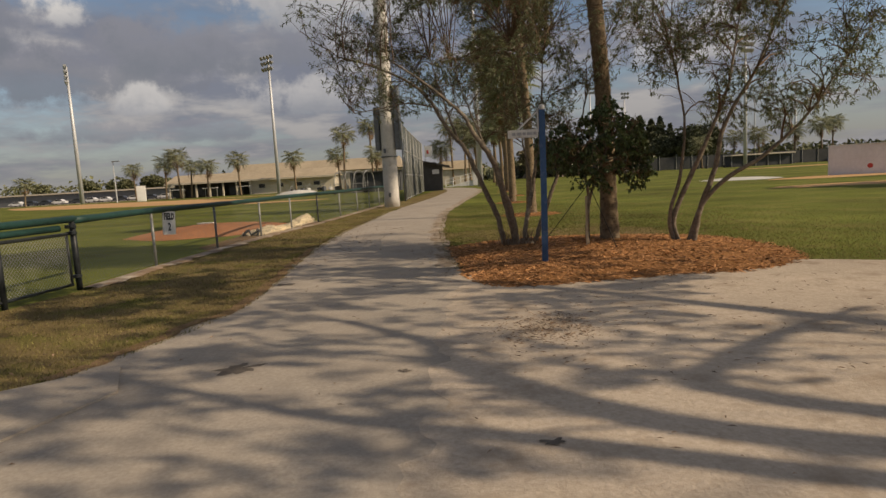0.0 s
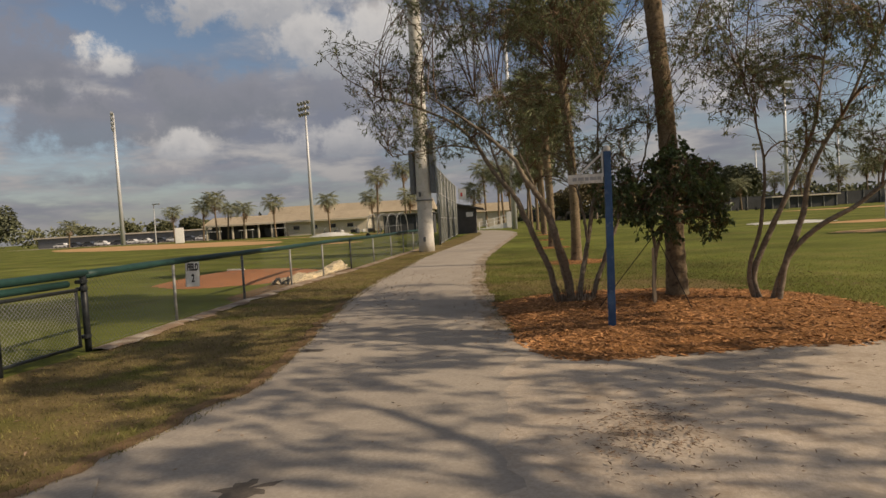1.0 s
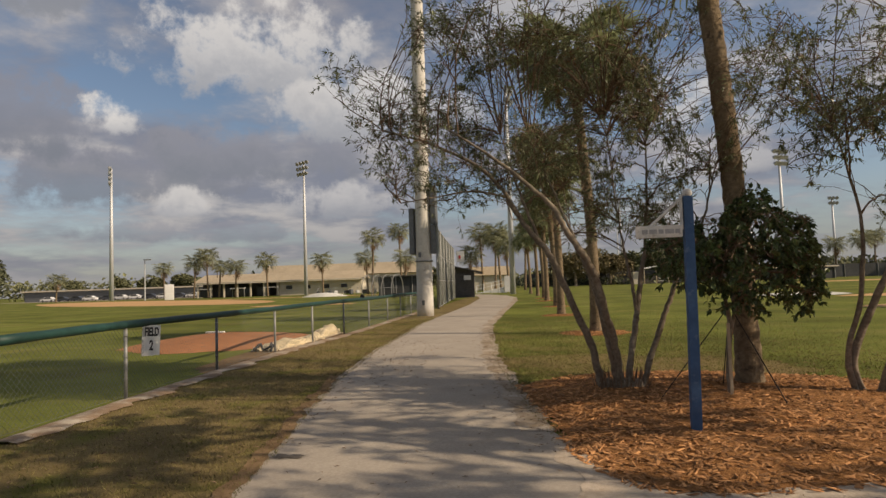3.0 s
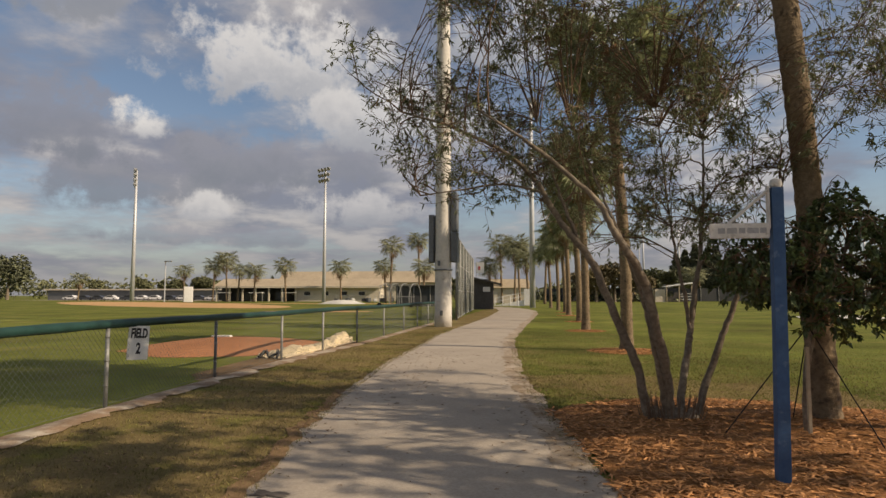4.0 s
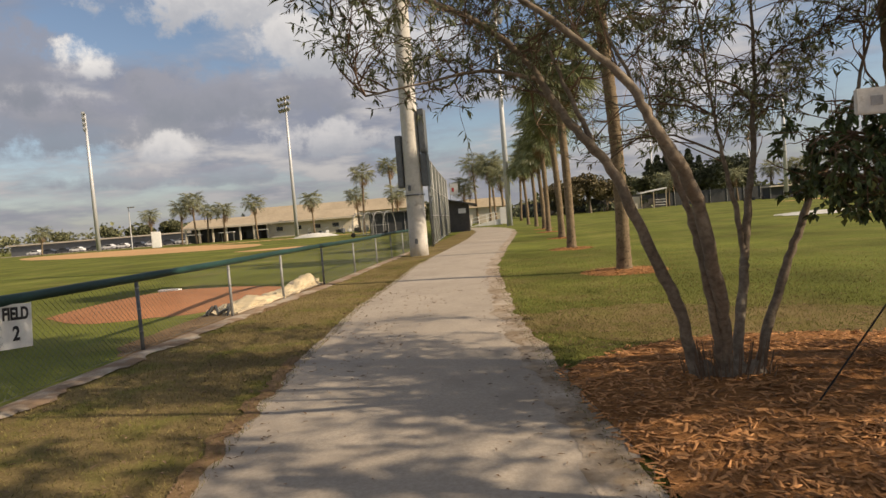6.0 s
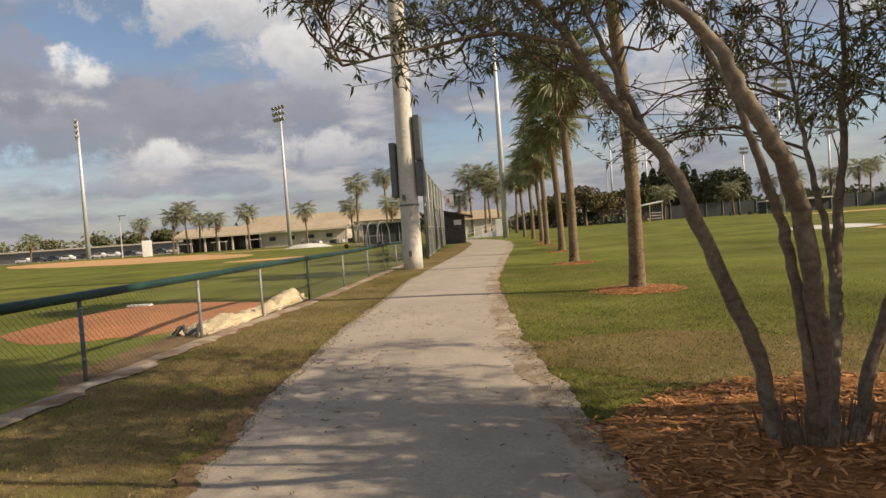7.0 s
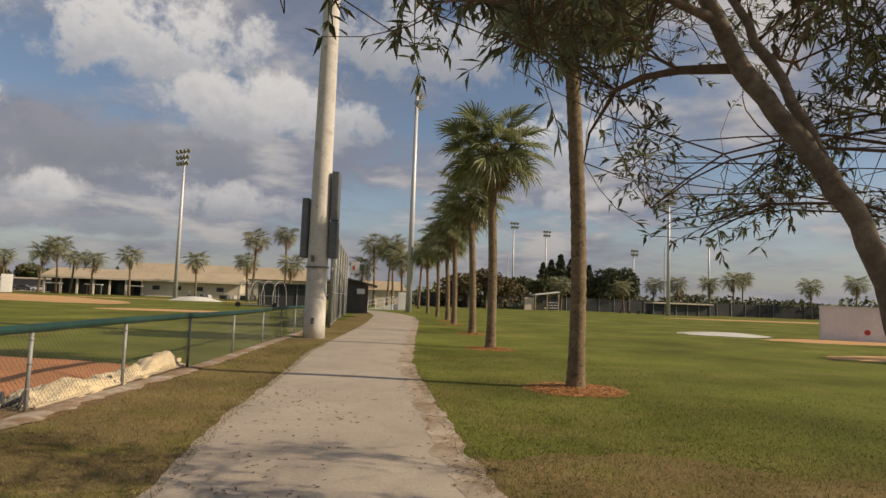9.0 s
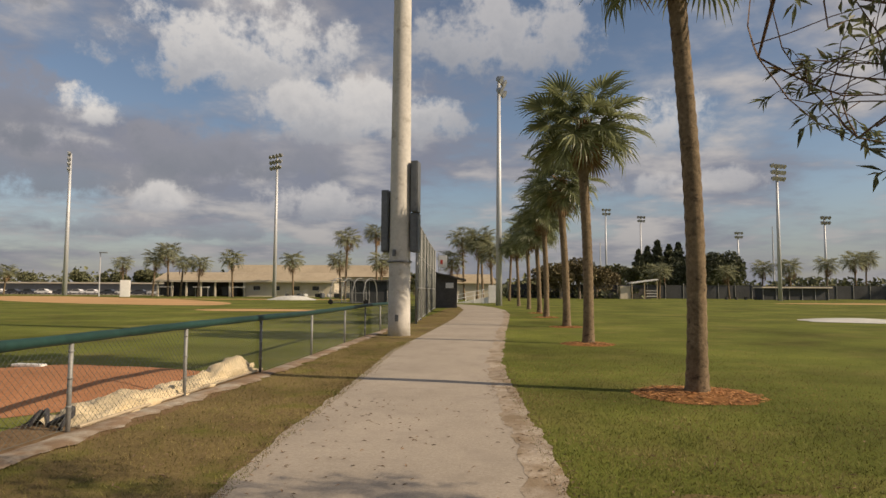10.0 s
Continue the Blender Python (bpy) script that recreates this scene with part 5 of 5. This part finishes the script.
ROUND = [clump_mesh(s, 1500, 4.0, 3.4, 0.75).data("crown", FAR_LEAF) for s in (1, 2)]
BROWN = clump_mesh(3, 1500, 4.0, 3.6, 0.7).data("crown", FAR_BROWN)
CONE = [clump_mesh(s, 1500, 3.6, 5.4, 0.9, True).data("crown", FAR_DARK) for s in (4, 5)]
BIGD = clump_mesh(6, 1900, 5.0, 5.4, 0.8).data("crown", FAR_DARK)


def far_tree(x, y, s, crown, z, label, rot):
    root = thing("tree", pose(x, y, 0, 0, 0, rot) @ Matrix.Diagonal((s, s, s, 1)), label, "tree", "distant trees")
    part("trunk", Mesh().tube([(0, 0, -0.1), (0.1, 0, z * 0.5), (0, 0.1, z)], [0.35, 0.25, 0.12], 7), BARK, root)
    c = part("crown", crown, None, root)
    c.location = (0, 0, z)


rf2 = random.Random(12)
for x, y, s in ((1.5, 144, 1.0), (5.5, 147, 1.1), (-1.5, 150, 0.9), (9.5, 153, 0.9), (13, 158, 0.8)):
    far_tree(x, y, s, BROWN, 4.6, "distant brownish broadleaf tree", rf2.uniform(0, 360))
for x, y, s in ((16, 190, 1.2), (22, 186, 1.1), (27, 182, 1.2)):
    far_tree(x, y, s, ROUND[0], 4.5, "distant round-headed green tree", rf2.uniform(0, 360))
for x, y, s in ((26, 205, 1.2), (29, 208, 1.3), (32, 208, 1.45), (35.5, 209, 1.35), (38.5, 210, 1.4), (41.5, 210, 1.2), (30, 214, 1.3), (37, 215, 1.3)):
    far_tree(x, y, s, CONE[int(x) % 2], 6.4, "distant dark pointed conifer", rf2.uniform(0, 360))
far_tree(29, 29.5, 0.85, BIGD, 6.2, "broad dark tree standing on the lawn", 20)
for x, y, s in ((31, 206, 0.9), (36.5, 206, 1.0), (41.5, 205, 0.95), (26, 203, 0.85), (45.5, 201, 1.2), (49.5, 203, 1.25), (52, 207, 1.05)):
    far_tree(x, y, s, BIGD, 6.2, "distant large dark tree", rf2.uniform(0, 360))
for x, y, s in ((-160, 180, 1.1), (-150, 190, 1.2), (-141, 192, 1.3), (-132, 193, 1.3), (-124, 190, 1.2), (-112, 196, 1.2), (-100, 200, 1.2), (-92, 199, 1.3), (-82, 205, 1.2), (-72, 206, 1.3), (-60, 206, 1.2), (-48, 200, 1.2), (-40, 190, 1.1), (-22, 165, 0.9), (-16, 160, 0.9), (-27, 175, 1.0)):
    far_tree(x, y, s * 0.85, ROUND[int(-x) % 2], 4.2, "distant rounded green tree", rf2.uniform(0, 360))


def woods(name, rows, material, seed, size, label):
    """Far belt of trees as one mass of leafy flakes."""
    r = random.Random(seed)
    m = Mesh()
    for x0, y0, x1, y1, n, h in rows:
        for _ in range(n):
            t = r.random()
            x, y = x0 + (x1 - x0) * t, y0 + (y1 - y0) * t + r.uniform(-6, 6)
            top = h * (0.55 + 0.45 * noise.noise(Vector((x * 0.09, y * 0.03, seed))) + 0.3 * noise.noise(Vector((x * 0.3, 2, seed))))
            z = top * r.random() ** 0.6
            d = Vector((r.gauss(0, 1), r.gauss(0, 1), r.gauss(0, 0.8))).normalized()
            s = size * r.uniform(0.6, 1.5)
            leaf(m, Vector((x, y, max(0, z))), d, Vector((r.uniform(-1, 1), -1, 1)), s, s * 0.8)
    stuff(name, m, material, label, "woods")


woods("woods", [(-330, 200, -120, 235, 3000, 11), (-140, 225, -20, 235, 2600, 9), (-30, 190, 20, 200, 1400, 7), (15, 240, 130, 235, 3200, 9), (110, 215, 330, 120, 3200, 10)], FAR_LEAF, 21, 1.5, "distant belt of mixed green trees")
woods("hedge", [(70, 172, 150, 170, 2200, 5.5), (-12, 153, 20, 158, 900, 3.2)], FAR_DARK, 22, 0.9, "distant dark hedge behind the far fence")
far_tree(-189, 172, 1.6, BIGD, 5.0, "distant large dark tree", 40)


# ---- parked cars ----
def car(x, y, yaw_deg, paint, label):
    root = thing("car", pose(x, y, 0, 0, 0, yaw_deg), label, "car", "parked cars")
    prof = [(-2.2, 0.35), (-2.2, 0.85), (-1.2, 0.98), (-0.6, 1.45), (0.9, 1.48), (1.6, 1.0), (2.2, 0.9), (2.2, 0.35)]
    m = Mesh()
    n = len(prof)
    m.v = [(a, -0.86, b) for a, b in prof] + [(a, 0.86, b) for a, b in prof]
    m.f = [tuple(range(n)), tuple(reversed(range(n, 2 * n)))] + [(i, i + n, (i + 1) % n + n, (i + 1) % n) for i in range(n)]
    part("body", m, paint, root)
    for s in (-1, 1):
        part("side_window", Mesh().add([(-1.0, s * 0.868, 1.0), (-0.55, s * 0.868, 1.38), (0.85, s * 0.868, 1.40), (1.4, s * 0.868, 1.02)], [(0, 1, 2, 3)]), GLASS_DARK, root)
        for wx in (-1.35, 1.35):
            w = part("wheel", Mesh().tube([(wx, s * 0.70, 0.32), (wx, s * 0.89, 0.32)], 0.32, 12), RUBBER, root)
            part("rim", Mesh().tube([(wx, s * 0.885, 0.32), (wx, s * 0.90, 0.32)], 0.19, 10), STEEL, w)
    return root


cars = [car(0, 0, 0, CAR_WHITE, "white parked car in the distant lot"), car(0, 0, 0, CAR_DARK, "dark parked car in the distant lot")]
k = 0
for i in range(16):
    x = -152 + i * 4.4 + rf2.uniform(-0.6, 0.6)
    y = 160 + i * 0.65
    m = pose(x, y, 0, 0, 0, 8 + rf2.uniform(-4, 4))
    if k < 2:
        cars[k].matrix_basis = m
    else:
        copy_thing(cars[(0, 0, 1, 0, 1)[i % 5]], m)
    k += 1
lot = structure("car_park", ribbon([(155, -170), (175, -175)], [(155, -80), (175, -80)], 156, 174, 3, 0.01), PATH_M, "distant paved car park", "car park")
wall_b = thing("low_wall", pose(-140, 176, 0, 0, 0, 8), "long low grey building behind the parked cars", "building")
part("wall", Mesh().box((0, 0, 1.6), (60, 6, 3.2)), BOX_GREY, wall_b)
part("roof", Mesh().box((0, 0, 3.3), (62, 7.5, 0.4)), TAN_WALL, wall_b)

# ---- litter, stains ----
rl = random.Random(77)
lit = Mesh()


def on_path():
    y = rl.uniform(2.2, 15)
    return (rl.uniform(edge_x(PATH_L, y), max(edge_x(PATH_R, y), 4 if y < 8 else -9)), y, 0.022)


for _ in range(200):
    x, y, z = on_path()
    a = rl.uniform(0, math.tau)
    leaf(lit, Vector((x, y, z + 0.004)), Vector((math.cos(a), math.sin(a), 0.12)), Vector((0, 0, 1)), rl.uniform(0.02, 0.06), rl.uniform(0.008, 0.02))
for _ in range(950):
    x, y = (rl.gauss(1.5, 0.24), rl.gauss(5.95, 0.34)) if rl.random() < 0.65 else (rl.uniform(1.2, 5), rl.uniform(4.5, 8.6))
    a = rl.uniform(0, math.tau)
    leaf(lit, Vector((x, y, 0.028)), Vector((math.cos(a), math.sin(a), 0.15)), Vector((0, 0, 1)), rl.uniform(0.02, 0.07), rl.uniform(0.006, 0.014))
for _ in range(1500):
    y = 9 + 15 * rl.random()
    x = edge_x(PATH_R, y) - abs(rl.gauss(0, 0.28)) + 0.15 if rl.random() < 0.6 else edge_x(PATH_L, y) + abs(rl.gauss(0, 0.15)) - 0.1
    a = rl.uniform(0, math.tau)
    leaf(lit, Vector((x, y, 0.024)), Vector((math.cos(a), math.sin(a), 0.15)), Vector((0, 0, 1)), rl.uniform(0.02, 0.07), rl.uniform(0.008, 0.02))
for _ in range(900):
    x, y = rl.uniform(-5.4, -2.4), rl.uniform(3, 20)
    a = rl.uniform(0, math.tau)
    leaf(lit, Vector((x, y, 0.02)), Vector((math.cos(a), math.sin(a), 0.25)), Vector((0, 0, 1)), rl.uniform(0.03, 0.08), rl.uniform(0.01, 0.025))
for _ in range(420):
    x, y = rl.uniform(-0.6, 6), 13.3 + abs(rl.gauss(0, 2.6))
    a = rl.uniform(0, math.tau)
    leaf(lit, Vector((max(x, edge_x(PATH_R, y)), y, 0.035)), Vector((math.cos(a), math.sin(a), 0.2)), Vector((0, 0, 1)), rl.uniform(0.03, 0.10), rl.uniform(0.01, 0.03))
stuff("leaf_litter", lit, LITTER, "scattered dry brown leaves and twigs", "leaf litter")
for x, y, s, sd in ((-0.87, 4.86, 0.12, 1), (0.44, 4.77, 0.04, 2), (1.49, 3.62, 0.05, 3), (-2.2, 8.67, 0.10, 4)):
    tagged(part("stain", blob(x, y, s, s * 0.75, 0.023, 0.3, 0.001, 1.5, sd * 2.3, 2, 28), STAIN), "small dark stain on the path", "stain", "path stains")


# ---- grass blades ----
def blades(name, count, pick, h, w, label, seed, material):
    r = np.random.default_rng(seed)
    P = np.array([p for p in (pick(r) for _ in range(count)) if p is not None])
    n = len(P)
    a = r.uniform(0, math.tau, n)
    H = h * r.uniform(0.5, 1.4, n)
    lean = r.normal(0, 0.55, (n, 2)) * H[:, None]
    side = np.stack([np.cos(a), np.sin(a)], 1) * (w * r.uniform(0.6, 1.3, n))[:, None]
    V = np.zeros((n, 3, 3))
    V[:, 0, :2], V[:, 1, :2], V[:, 2, :2] = P - side, P + side, P + lean
    V[:, :2, 2], V[:, 2, 2] = 0.0, H
    me = bpy.data.meshes.new(name)
    me.vertices.add(3 * n)
    me.vertices.foreach_set("co", V.reshape(-1))
    me.loops.add(3 * n)
    me.loops.foreach_set("vertex_index", np.arange(3 * n, dtype=np.int32))
    me.polygons.add(n)
    me.polygons.foreach_set("loop_start", np.arange(0, 3 * n, 3, dtype=np.int32))
    me.update(calc_edges=True)
    me.materials.append(material)
    tagged(new(name, me), label, "grass", kind="stuff")


def verge_pick(r):
    y = 3 + 27 * r.random() ** 1.5
    a, b = lerp_table(VERGE_L, y) + 0.1, lerp_table(PATH_L, y) + 0.12
    x = a + (b - a) * (1 - r.random() ** 1.3)
    return (x, y)


def lawn_pick(r):
    y = 9.5 + abs(r.normal(0, 8.5))
    x = lerp_table(PATH_R, y) - 0.1 + abs(r.normal(0, 4.2))
    d = Vector((x - cen.x, y - cen.y, 0))
    if y < 14.2 and mulch_height((x, y))[1] < 1.0:
        return None
    if y < 9.7 and x < 5:
        return None
    return (x, y)


blades("verge_grass", 62000, verge_pick, 0.032, 0.0045, "short dry olive grass blades on the verge", 1, DRY_BLADE)
blades("lawn_grass", 110000, lawn_pick, 0.030, 0.005, "short green grass blades on the lawn", 2, BLADE)
